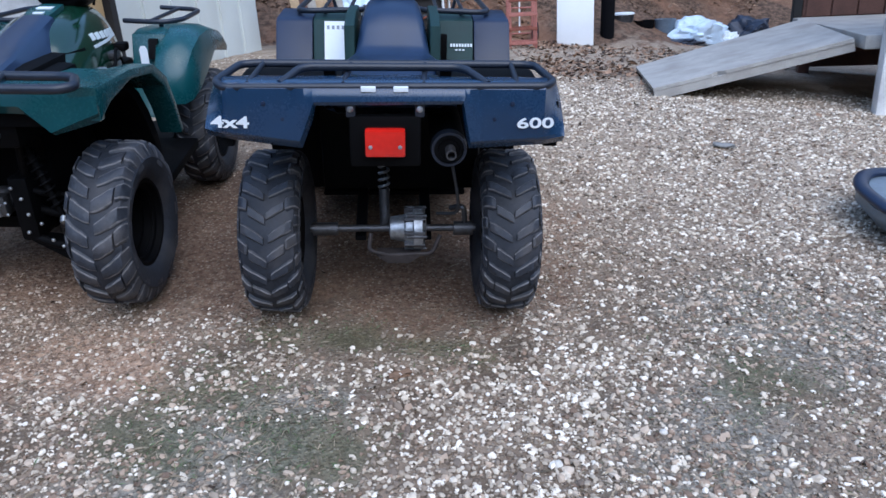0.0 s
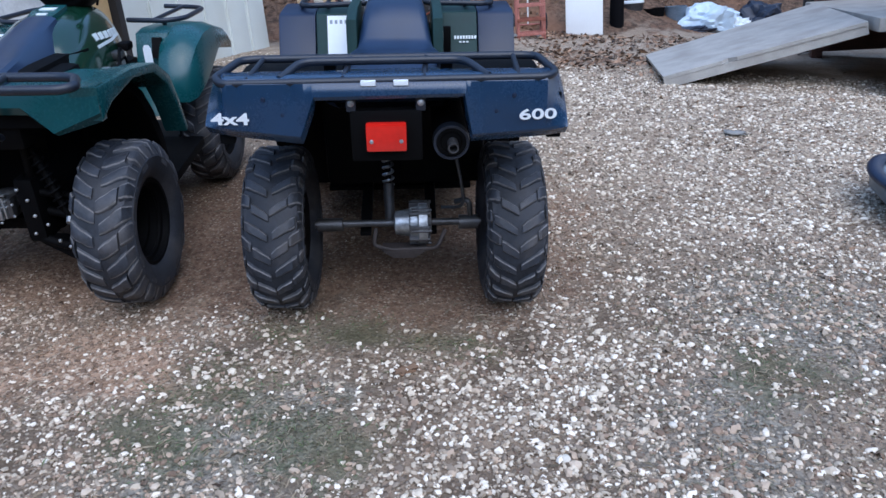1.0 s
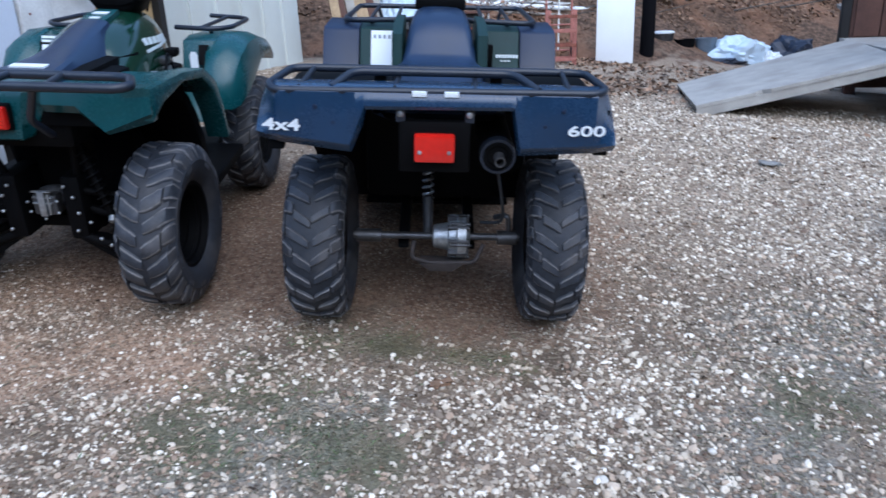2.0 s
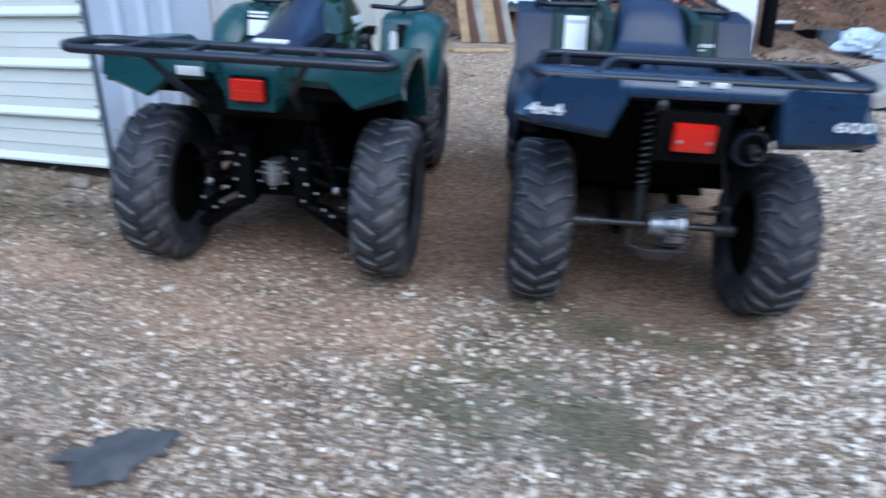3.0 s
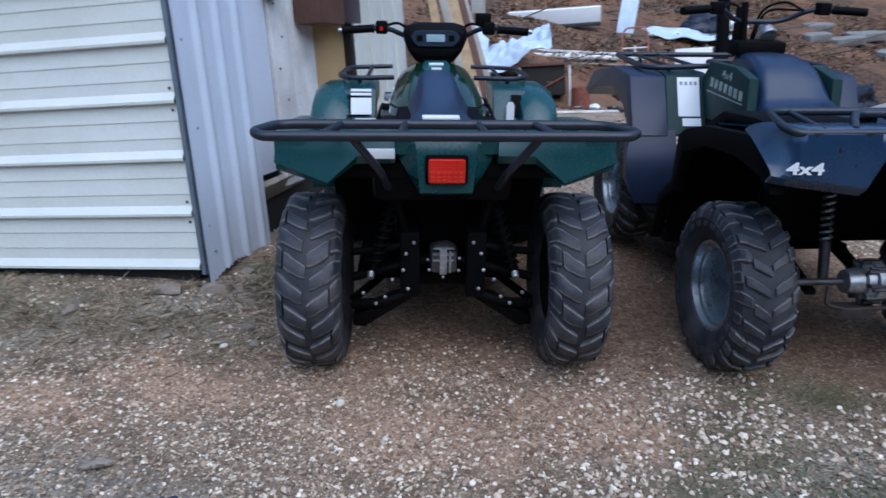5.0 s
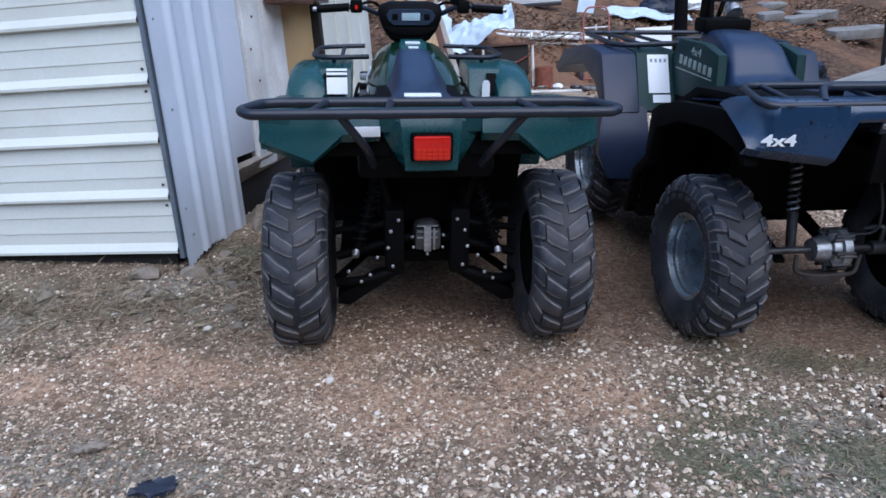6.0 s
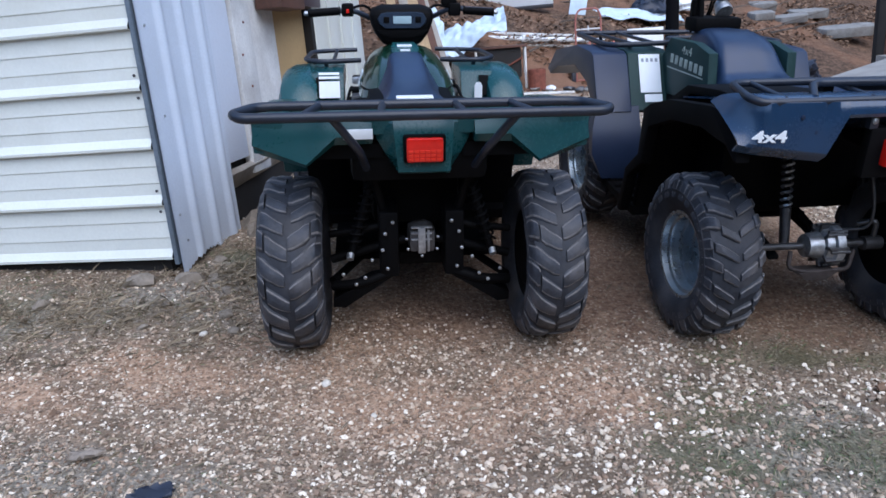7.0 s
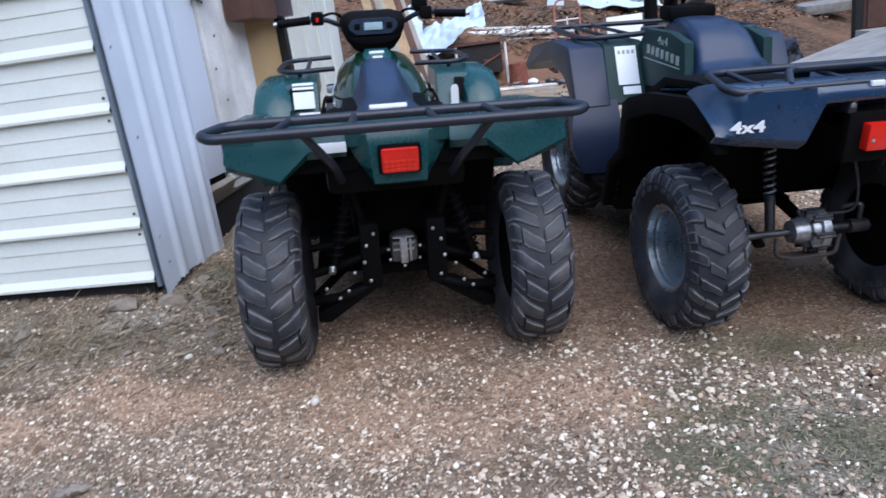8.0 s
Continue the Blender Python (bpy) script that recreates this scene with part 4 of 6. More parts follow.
    # front fenders: upright shields, flares, inner panels
    for s in (-1, 1):
        bm = B()
        prism(bm, [(0.965, 0.60), (1.095, 0.832), (1.13, 0.846), (1.35, 0.85), (1.70, 0.78), (1.84, 0.66), (1.78, 0.64), (1.64, 0.70), (1.36, 0.75), (1.16, 0.70), (1.02, 0.58)], s * 0.365, s * 0.530, 0, 0.010)
        ff = part("front_fender", bm, "dark_navy", q, "navy blue plastic front fender")
        bm = B()
        loft(bm, [[(s * 0.33, 0.985, 0.62), (s * 0.53, 0.985, 0.62), (s * 0.53, 1.03, 0.62), (s * 0.33, 1.03, 0.62)],
                  [(s * 0.33, 0.93, 0.53), (s * 0.555, 0.94, 0.53), (s * 0.555, 1.0, 0.53), (s * 0.33, 1.0, 0.53)],
                  [(s * 0.32, 0.90, 0.42), (s * 0.56, 0.91, 0.42), (s * 0.56, 0.95, 0.42), (s * 0.32, 0.95, 0.42)],
                  [(s * 0.30, 0.90, 0.30), (s * 0.50, 0.92, 0.30), (s * 0.50, 0.945, 0.30), (s * 0.30, 0.945, 0.30)]])
        part("mud_flare", bm, "dark_navy", ff)
        bm = B()
        prism(bm, [(0.985, 0.60), (1.105, 0.840), (1.16, 0.850), (1.45, 0.84), (1.45, 0.77), (1.17, 0.77), (1.03, 0.58)], s * 0.165, s * 0.362, 0, 0.006)
        part("inner_panel", bm, "moss", q, "dark green inner fender panel")
    def face_y(z):
        return 0.985 + 0.5 * (z - 0.60) - 0.006

    def on_face(x, z0, z1, half, out=0.0):
        slab(bm, (x, face_y(z0) - out, z0), (x, face_y(z1) - out, z1), half, -0.004)
    bm = B()
    on_face(-0.262, 0.675, 0.835, 0.050)
    lab = part("warning_label", bm, "label", q, "white warning label sheet")
    for i in range(4):
        bm = B()
        on_face(-0.295 + 0.022 * i, 0.803, 0.818, 0.006, 0.0015)
        part("label_print", bm, "grey_ink", lab)
    bm = B()
    on_face(-0.252, 0.635, 0.667, 0.042)
    part("warning_label", bm, "label", q, "small white label below the sheet")
    bm = B()
    for i in range(8):
        on_face(0.262 + 0.013 * i, 0.735, 0.748, 0.0045)
    for i in range(3):
        on_face(0.285 + 0.016 * i, 0.720, 0.726, 0.005)
    part("fender_decal", bm, "silver_ink", q, "small silver decal, unreadable")
    bm = B()
    box(bm, (0.175, 1.00, 0.66), (0.24, 1.02, 0.80), 0.01)
    part("choke_panel", bm, "black", q)
    # front rack
    fr = new("front_rack")
    fr.parent = q
    bm = B()
    tube(bm, [(-0.40, 1.14, 0.872), (-0.12, 1.14, 0.880), (-0.10, 1.30, 0.880), (0.10, 1.30, 0.880), (0.12, 1.14, 0.880), (0.40, 1.14, 0.872), (0.44, 1.2, 0.868), (0.42, 1.70, 0.862), (-0.42, 1.70, 0.862), (-0.44, 1.2, 0.868)], 0.0125, 0.05, True)
    part("outer_tube", bm, "tube", fr)
    for x in (-0.32, -0.2, 0.2, 0.32):
        bm = B()
        rod(bm, (x, 1.14, 0.874), (x, 1.70, 0.862), 0.009)
        part("cross_tube", bm, "tube", fr)
    for s in (-1, 1):
        for y in (1.2, 1.62):
            bm = B()
            rod(bm, (s * 0.30, y, 0.80), (s * 0.32, y, 0.872), 0.009)
            part("rack_post", bm, "tube", fr)
    # handlebar, stem, instruments
    bm = B()
    tube(bm, [(-0.38, 0.93, 1.13), (-0.20, 1.00, 1.14), (-0.10, 1.06, 1.08), (0.10, 1.06, 1.08), (0.20, 1.00, 1.14), (0.38, 0.93, 1.13)], 0.011, 0.05)
    hb = part("handlebar", bm, "tube", q)
    for s in (-1, 1):
        bm = B()
        rod(bm, (s * 0.27, 0.972, 1.136), (s * 0.395, 0.925, 1.13), 0.017)
        part("grip", bm, "black", hb, "black rubber grip")
        bm = B()
        tube(bm, [(s * 0.22, 1.03, 1.14), (s * 0.30, 1.04, 1.13), (s * 0.40, 0.995, 1.125)], 0.006, 0.03)
        part("lever", bm, "steel", hb)
        bm = B()
        box(bm, (s * 0.23 - 0.025, 0.95, 1.115), (s * 0.23 + 0.025, 1.0, 1.165), 0.008)
        part("switch_block", bm, "black", hb)
    bm = B()
    box(bm, (-0.11, 0.98, 0.94), (0.11, 1.10, 1.005), 0.02)
    rod(bm, (-0.06, 1.04, 0.98), (-0.07, 1.06, 1.16), 0.014)
    box(bm, (-0.095, 1.05, 1.0), (-0.055, 1.09, 1.14), 0.008)
    part("steering_clamp", bm, "black", hb)
    bm = B()
    lathe(bm, [(0, 0.02), (0.0, 0.036), (0.015, 0.038), (0.06, 0.03), (0.07, 0.01)], Matrix.Translation((0.05, 1.04, 1.02)) @ pose(0, 0, 0, 0, -35, 90), 20)
    part("meter", bm, "alu", hb, "small round metal meter")
    for i, (dx, dz) in enumerate(((-0.16, 0.06), (0.12, 0.07), (0.17, 0.03))):
        bm = B()
        tube(bm, [(dx * 1.3, 0.99, 1.13), (dx * 0.9, 1.06, 1.10 + dz), (dx * 0.3, 1.12, 1.13), (dx * 0.2, 1.18, 0.92)], 0.0055, 0.07, seg=6)
        part("control_cable", bm, "black", hb)
    # the axle and all that hangs on it sit under the overhanging rack
    for ob in q.children:
        if ob.name.split(".")[0] in ("rear_axle", "brake_drum", "skid_guard", "swing_arm", "brake_cable"):
            ob.matrix_basis = Matrix.Translation((0, 0.095, -0.022))
    return q


def build_teal_quad():
    q = thing("quad_bike", on_ground(-1.915, 1.928, 14.9), "glossy teal green quad bike with black tube racks", "quad bike", "parked quad bikes")
    for x, y, r, w, o in ((-0.425, 0.117, 0.316, 0.208, -1), (0.448, 0.117, 0.316, 0.208, 1), (-0.42, 1.30, 0.305, 0.195, -1), (0.43, 1.30, 0.305, 0.195, 1)):
        build_wheel("wheel", q, pose(x, y, r - 0.041), r, w, "paddle", mat_rim="black", outer=o)
    # tail: two flared fenders, recessed middle, lamp panel
    for s in (-1, 1):
        bm = B()
        # each wing: a face that leans forward at the top, a crease, a facet tucked under
        rings = [[(0.150, -0.174, 0.838), (0.300, -0.180, 0.852), (0.482, -0.182, 0.862)],
                 [(0.150, -0.190, 0.800), (0.255, -0.197, 0.800), (0.342, -0.214, 0.722), (0.490, -0.205, 0.784)],
                 [(0.150, -0.172, 0.772), (0.262, -0.180, 0.772), (0.345, -0.196, 0.708), (0.474, -0.165, 0.744)]]
        a, b, c = ([bm.verts.new((s * x, y, z)) for x, y, z in ring] for ring in rings)
        back = [bm.verts.new((s * x, -0.13, z)) for x, y, z in rings[0] + rings[2][::-1]]
        for q4 in ((a[0], a[1], b[1], b[0]), (a[1], b[2], b[1]), (a[1], a[2], b[3], b[2]), (b[0], b[1], c[1], c[0]), (b[1], b[2], c[2], c[1]), (b[2], b[3], c[3], c[2])):
            bm.faces.new(q4)
        for k in range(2):
            bm.faces.new((a[k], a[k + 1], back[k + 1], back[k]))
        for k in range(3):
            bm.faces.new((c[3 - k], c[2 - k], back[4 + k], back[3 + k]))
        bm.faces.new((a[2], b[3], c[3], back[3], back[2]))
        bm.faces.new((a[0], b[0], c[0], back[6], back[0]))
        prism(bm, [(-0.19, 0.86), (0.10, 0.848), (0.32, 0.815), (0.44, 0.74), (0.50, 0.62), (0.545, 0.49), (0.52, 0.48), (0.47, 0.60), (0.40, 0.71), (0.29, 0.785), (0.10, 0.815), (-0.10, 0.79), (-0.19, 0.755)],
              s * 0.49, s * 0.40, 0, 0.008)
        prism(bm, [(-0.17, 0.845), (-0.08, 0.825), (0.10, 0.815), (0.32, 0.795), (0.44, 0.72), (0.40, 0.70), (0.29, 0.77), (0.10, 0.79), (-0.17, 0.80)], s * 0.41, s * 0.10, 0)
        part("rear_fender", bm, "teal", q, "glossy teal plastic rear fender", angle=20)
    bm = B()
    box(bm, (-0.14, -0.16, 0.79), (0.14, 0.25, 0.815), 0.01)
    part("fender_deck", bm, "teal", q)
    bm = B()
    def panel_sec(y, z, plate, side, deep):
        return [(-side, deep, z), (-plate, y, z), (plate, y, z), (side, deep, z), (side, -0.10, z), (-side, -0.10, z)]
    loft(bm, [panel_sec(-0.160, 0.845, 0.090, 0.150, -0.135), panel_sec(-0.176, 0.815, 0.089, 0.150, -0.150), panel_sec(-0.190, 0.765, 0.085, 0.138, -0.150), panel_sec(-0.198, 0.715, 0.081, 0.112, -0.150), panel_sec(-0.200, 0.668, 0.077, 0.084, -0.150), panel_sec(-0.192, 0.662, 0.074, 0.080, -0.150)])
    part("lamp_panel", bm, "teal", q, "teal plastic tail lamp panel", angle=20)
    bm = B()
    box(bm, (-0.062, -0.214, 0.698), (0.062, -0.19, 0.788), 0.010)
    surround = part("tail_lamp", bm, "black", q, "red rectangular tail lamp in a black surround")
    bm = B()
    box(bm, (-0.054, -0.232, 0.706), (0.054, -0.205, 0.780), 0.009)
    lens = part("lens", bm, "lens", surround, "red lens")
    bm = B()
    for i in range(3):
        for k in range(6):
            box(bm, (-0.048 + 0.0162 * k, -0.2345, 0.712 + 0.012 * i), (-0.0345 + 0.0162 * k, -0.230, 0.7215 + 0.012 * i), 0.001)
    part("lens_prisms", bm, "lens_lit", lens)
    bm = B()
    box(bm, (-0.232, -0.212, 0.792), (-0.148, -0.2045, 0.822), 0.001, None)
    part("sticker", bm, "label", q, "white paper sticker")
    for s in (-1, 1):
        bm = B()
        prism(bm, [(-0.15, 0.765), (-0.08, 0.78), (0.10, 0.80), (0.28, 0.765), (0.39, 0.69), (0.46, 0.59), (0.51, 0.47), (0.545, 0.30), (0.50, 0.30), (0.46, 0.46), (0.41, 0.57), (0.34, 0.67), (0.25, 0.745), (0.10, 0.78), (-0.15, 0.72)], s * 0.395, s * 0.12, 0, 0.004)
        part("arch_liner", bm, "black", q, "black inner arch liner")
    # rear rack
    rack = new("rear_rack")
    rack.parent = q
    z = 0.872
    bm = B()
    tube(bm, [(-0.50, -0.255, z - 0.004), (0.505, -0.255, z - 0.002), (0.535, -0.225, z), (0.487, -0.11, z - 0.006), (0.44, -0.09, z - 0.007), (-0.44, -0.09, z - 0.007), (-0.487, -0.11, z - 0.006), (-0.528, -0.225, z)], 0.0145, 0.04, True)
    part("outer_tube", bm, "tube", rack)
    for x0, x1 in ((-0.335, -0.30), (-0.125, -0.115), (0.11, 0.10), (0.30, 0.265)):
        bm = B()
        rod(bm, (x0, -0.255, z), (x1, -0.09, z - 0.007), 0.0115)
        part("cross_tube", bm, "tube", rack)
    for s in (-1, 1):
        bm = B()
        tube(bm, [(s * 0.258, -0.245, z - 0.01), (s * 0.185, -0.175, 0.745), (s * 0.17, -0.05, 0.66)], 0.012, 0.03)
        part("rack_strut", bm, "tube", rack)
    for y, zz, tilt in ((0.066, 0.8165, 16), (0.190, 0.828, 3)):
        bm = B()
        box(bm, (-0.062, -0.018, -0.004), (0.062, 0.018, 0.004), 0.002, Matrix.Translation((0, y, zz)) @ pose(0, 0, 0, tilt))
        part("seat_sticker", bm, "label", q, "white sticker behind the seat")
    # seat and tank
    bm = B()
    loft(bm, [wedge_sec(0.03, 0.09, 0.11, 0.66, 0.790), wedge_sec(0.06, 0.115, 0.135, 0.66, 0.812), wedge_sec(0.12, 0.115, 0.150, 0.66, 0.820), wedge_sec(0.24, 0.090, 0.155, 0.66, 0.824), wedge_sec(0.34, 0.072, 0.152, 0.66, 0.830), wedge_sec(0.45, 0.062, 0.146, 0.66, 0.848),
              wedge_sec(0.55, 0.057, 0.138, 0.66, 0.872), wedge_sec(0.63, 0.055, 0.124, 0.68, 0.892), wedge_sec(0.70, 0.052, 0.104, 0.74, 0.906)])
    seat = part("seat", bm, "vinyl", q, "blue-black vinyl seat", angle=24)
    TANK = [(0.44, 0.185, 0.60, 0.74, 0.9), (0.52, 0.198, 0.58, 0.815, 0.95), (0.62, 0.208, 0.58, 0.868, 0.96), (0.74, 0.210, 0.58, 0.900, 0.96), (0.88, 0.205, 0.58, 0.914, 0.94), (1.02, 0.180, 0.60, 0.900, 0.88), (1.14, 0.13, 0.64, 0.85, 0.76)]
    bm = B()
    loft(bm, [hump(y, w, z0, z1, top, 20) for y, w, z0, z1, top in TANK])
    tank = part("tank_cover", bm, "green", q, "glossy dark green tank cover", angle=60)
    for s in (-1, 1):
        bm = B()
        skin_patch(bm, s, 0.50, 0.66, 0.64, 0.79, TANK, 0.002)
        part("knee_pad", bm, "black", tank, "matt black knee pad")
    bm = B()
    loft(bm, [[(-0.050, 0.70, 0.906), (0.050, 0.70, 0.906), (0.050, 0.705, 0.88), (-0.050, 0.705, 0.88)], [(-0.056, 0.76, 0.918), (0.056, 0.76, 0.918), (0.056, 0.77, 0.89), (-0.056, 0.77, 0.89)], [(-0.044, 0.85, 0.926), (0.044, 0.85, 0.926), (0.044, 0.85, 0.90), (-0.044, 0.85, 0.90)]])
    part("fuel_cap_cover", bm, "teal", tank)
    for y0, y1, w, zz in ((0.765, 0.805, 0.030, 0.9195), (0.712, 0.735, 0.020, 0.9095)):
        bm = B()
        box(bm, (-w, y0, zz - 0.004), (w, y1, zz + 0.004), 0.001)
        part("cap_label", bm, "label", tank, "white label on the filler cover")
    for s in (-1, 1):
        for i in range(6):
            bm = B()
            y = 0.74 + 0.046 * i
            skin_patch(bm, s, y, y + 0.034, 0.800 - 0.004 * i, 0.826 - 0.004 * i, TANK)
            part("decal_bar", bm, "silver_ink", tank)
        bm = B()
        skin_patch(bm, s, 0.73, 1.01, 0.772, 0.783, TANK)
        part("decal_line", bm, "silver_ink", tank)
        rng = random.Random(3 + s)
        for i in range(11):
            bm = B()
            y, zz = 0.60 + rng.random() * 0.35, 0.58 + rng.random() * 0.17
            box(bm, (s * 0.20 - 0.02, y, zz), (s * 0.20 + 0.03, y + 0.03 + 0.04 * rng.random(), zz + 0.03), 0.008)
            part("engine_fitting", bm, ("alu", "steel", "black")[i % 3], q)
        for k in range(3):
            bm = B()
            tube(bm, [(s * (0.20 + 0.02 * k), 0.62, 0.60 + 0.04 * k), (s * (0.235 + 0.01 * k), 0.72, 0.70 - 0.02 * k), (s * 0.22, 0.86, 0.66 + 0.05 * k), (s * 0.20, 0.98, 0.60)], 0.007, 0.05, seg=6)
            part("hose", bm, "black", q)
    # engine and frame
    bm = B()
    box(bm, (-0.16, 0.22, 0.36), (0.16, 0.60, 0.80), 0.04)
    part("gearbox", bm, "black", q)
    bm = B()
    box(bm, (-0.19, 0.48, 0.26), (0.19, 1.15, 0.66), 0.05)
    part("engine", bm, "black", q)
    bm = B()
    box(bm, (-0.22, -0.02, 0.60), (0.22, 0.5, 0.775), 0.03)
    part("air_box", bm, "black", q)
    # added plate that deepens the shade under this quad
    bm = B()
    box(bm, (-0.30, 0.20, 0.235), (0.30, 1.40, 0.255), 0.008)
    part("belly_shade_plate", bm, "black", q)
    # front fenders and inner panels
    for s in (-1, 1):
        bm = B()
        def fs(y, x0, x1, z0, z1):
            h = z1 - z0
            return [(s * (x0 + (x1 - x0) * p), y, z0 + h * r) for p, r in ((0.10, 0.0), (0.0, 0.55), (0.06, 0.86), (0.26, 1.0), (0.66, 0.97), (0.90, 0.80), (1.0, 0.45), (0.98, 0.0))]
        loft(bm, [fs(0.80, 0.39, 0.50, 0.52, 0.60), fs(0.84, 0.37, 0.53, 0.53, 0.70), fs(0.92, 0.36, 0.545, 0.56, 0.775), fs(1.05, 0.355, 0.545, 0.60, 0.805), fs(1.22, 0.36, 0.54, 0.66, 0.79), fs(1.40, 0.36, 0.535, 0.66, 0.735), fs(1.52, 0.37, 0.52, 0.60, 0.66)])
        ff = part("front_fender", bm, "teal", q, "rounded glossy teal front fender", angle=34)
        bm = B()
        prism(bm, [(0.80, 0.46), (0.84, 0.53), (0.90, 0.60), (0.965, 0.785), (1.05, 0.795), (1.3, 0.775), (1.3, 0.70), (1.06, 0.70), (0.97, 0.58), (0.90, 0.50), (0.86, 0.44)], s * 0.255, s * 0.40, 0, 0.010)
        part("inner_panel", bm, "teal", q, "teal inner panel")
        bm = B()
        prism(bm, [(0.54, 0.25), (0.96, 0.27), (0.96, 0.31), (0.54, 0.29)], s * 0.19, s * 0.48, 0, 0.008)
        part("footwell", bm, "black", q)
        # black plate before the panel, its colour standing for a slot's shade
        bm = B()
        prism(bm, [(0.905, 0.69), (0.935, 0.77), (0.95, 0.77), (0.92, 0.69)], s * 0.335, s * 0.375, 0)
        part("slot_shade_plate", bm, "black", q)
    bm = B()
    for z0, z1 in ((0.655, 0.722), (0.732, 0.742), (0.748, 0.758)):
        slab(bm, (-0.318, 0.885 + (z0 - 0.6) * 0.335, z0 + 0.035), (-0.318, 0.885 + (z1 - 0.6) * 0.335, z1 + 0.035), 0.044, -0.004)
    part("warning_label", bm, "label", q, "white warning label sheet")
    bm = B()
    slab(bm, (-0.298, 0.873, 0.628), (-0.298, 0.889, 0.676), 0.044, -0.004)
    part("warning_label", bm, "label", q, "white and red warning label")
    bm = B()
    prism(bm, [(0.308, 0.735), (0.316, 0.75), (0.334, 0.75), (0.342, 0.735), (0.342, 0.665), (0.308, 0.665)], 0.885, 0.888, 1)
    tag = part("key_tag", bm, "label", q, "white hanging key tag")
    # front rack: two curled loops
    fr = new("front_rack")
    fr.parent = q
    for s in (-1, 1):
        bm = B()
        tube(bm, [(s * 0.18, 1.10, 0.818), (s * 0.36, 1.07, 0.818), (s * 0.43, 1.14, 0.818), (s * 0.42, 1.50, 0.805), (s * 0.20, 1.55, 0.805)], 0.011, 0.09)
        part("loop_tube", bm, "tube", fr)
        bm = B()
        rod(bm, (s * 0.30, 1.08, 0.818), (s * 0.30, 1.54, 0.805), 0.009)
        part("cross_tube", bm, "tube", fr)
        bm = B()
        rod(bm, (s * 0.32, 1.15, 0.70), (s * 0.34, 1.12, 0.815), 0.010)
        part("rack_post", bm, "tube", fr)
    # handlebar with instrument pod
    bm = B()
    tube(bm, [(-0.38, 0.90, 1.035), (-0.20, 0.97, 1.045), (-0.12, 1.02, 1.0), (0.12, 1.02, 1.0), (0.20, 0.97, 1.05), (0.38, 0.90, 1.045)], 0.011, 0.05)
    hb = part("handlebar", bm, "tube", q)
    bm = B()
    def pod(y, w, z0, z1):
        return [(w * p, y, (z0 + z1) / 2 + (z1 - z0) / 2 * r) for p, r in ((-0.40, -1), (0.40, -1), (0.62, -0.82), (0.84, -0.35), (0.98, 0.2), (1, 0.6), (0.93, 0.88), (0.7, 1), (-0.7, 1), (-0.93, 0.88), (-1, 0.6), (-0.98, 0.2), (-0.84, -0.35), (-0.62, -0.82))]
    loft(bm, [pod(0.905, 0.112, 0.922, 1.035), pod(0.915, 0.128, 0.905, 1.05), pod(0.97, 0.136, 0.895, 1.062), pod(1.06, 0.12, 0.885, 1.06), pod(1.10, 0.09, 0.91, 1.04)])
    podp = part("instrument_pod", bm, "black", hb, "black plastic instrument pod", angle=60)
    bm = B()
    def face(y, k):
        return [(0.104 * k * p, y, 1.008 + 0.032 * k * r) for p, r in ((-0.72, -1), (0.72, -1), (0.95, -0.4), (1, 0.2), (0.86, 0.85), (0.6, 1), (-0.6, 1), (-0.86, 0.85), (-1, 0.2), (-0.95, -0.4))]
    loft(bm, [face(0.896, 0.95), face(0.908, 1.0)])
    dial = part("dash_face", bm, "dash", podp, "blue-grey dash face")
    bm = B()
    box(bm, (-0.038, 0.8915, 0.995), (0.038, 0.898, 1.025), 0.002)
    part("display", bm, "lcd", dial, "grey digital display")
    for s in (-1, 1):
        bm = B()
        box(bm, (s * 0.066 - 0.012, 0.8925, 0.998), (s * 0.066 + 0.012, 0.898, 1.022), 0.003)
        part("indicator", bm, "black", dial)
    bm = B()
    prism(bm, [(-0.105, 0.968), (0.105, 0.968), (0.085, 0.948), (0.04, 0.936), (-0.04, 0.936), (-0.085, 0.948)], 0.897, 0.912, 1, 0.003)
    part("pod_rib", bm, "black", podp)
    for s in (-1, 1):
        bm = B()
        rod(bm, (s * 0.265, 0.946, 1.042), (s * 0.385, 0.898, 1.038), 0.0165)
        lathe(bm, [(0, 0.019), (0.006, 0.019)], Matrix.Translation((s * 0.262, 0.947, 1.042)) @ pose(0, 0, 0, 0, 0, 0), 12)
        g = part("grip", bm, "black", hb, "black rubber grip")
        bm = B()
        lathe(bm, [(0, 0.010), (s * 0.012, 0.010), (s * 0.016, 0.006)], pose(s * 0.386, 0.897, 1.038), 10)
        part("bar_end", bm, "alu", g)
        bm = B()
        box(bm, (s * 0.225 - 0.025, 0.93, 1.02), (s * 0.225 + 0.025, 0.985, 1.072), 0.010)
        sw = part("switch_block", bm, "black", hb)
        bm = B()
        tube(bm, [(s * 0.21, 1.0, 1.05), (s * 0.29, 1.01, 1.04), (s * 0.38, 0.965, 1.032)], 0.006, 0.03)
        part("lever", bm, "steel", hb)
        bm = B()
        if s < 0:
            box(bm, (s * 0.225 - 0.006, 0.922, 1.035), (s * 0.225 + 0.006, 0.932, 1.052), 0.002)
            part("switch_button", bm, "lens", sw, "red switch button")
        else:
            box(bm, (0.17, 0.95, 1.06), (0.235, 1.0, 1.105), 0.008)
            part("brake_reservoir", bm, "black", hb)
        bm = B()
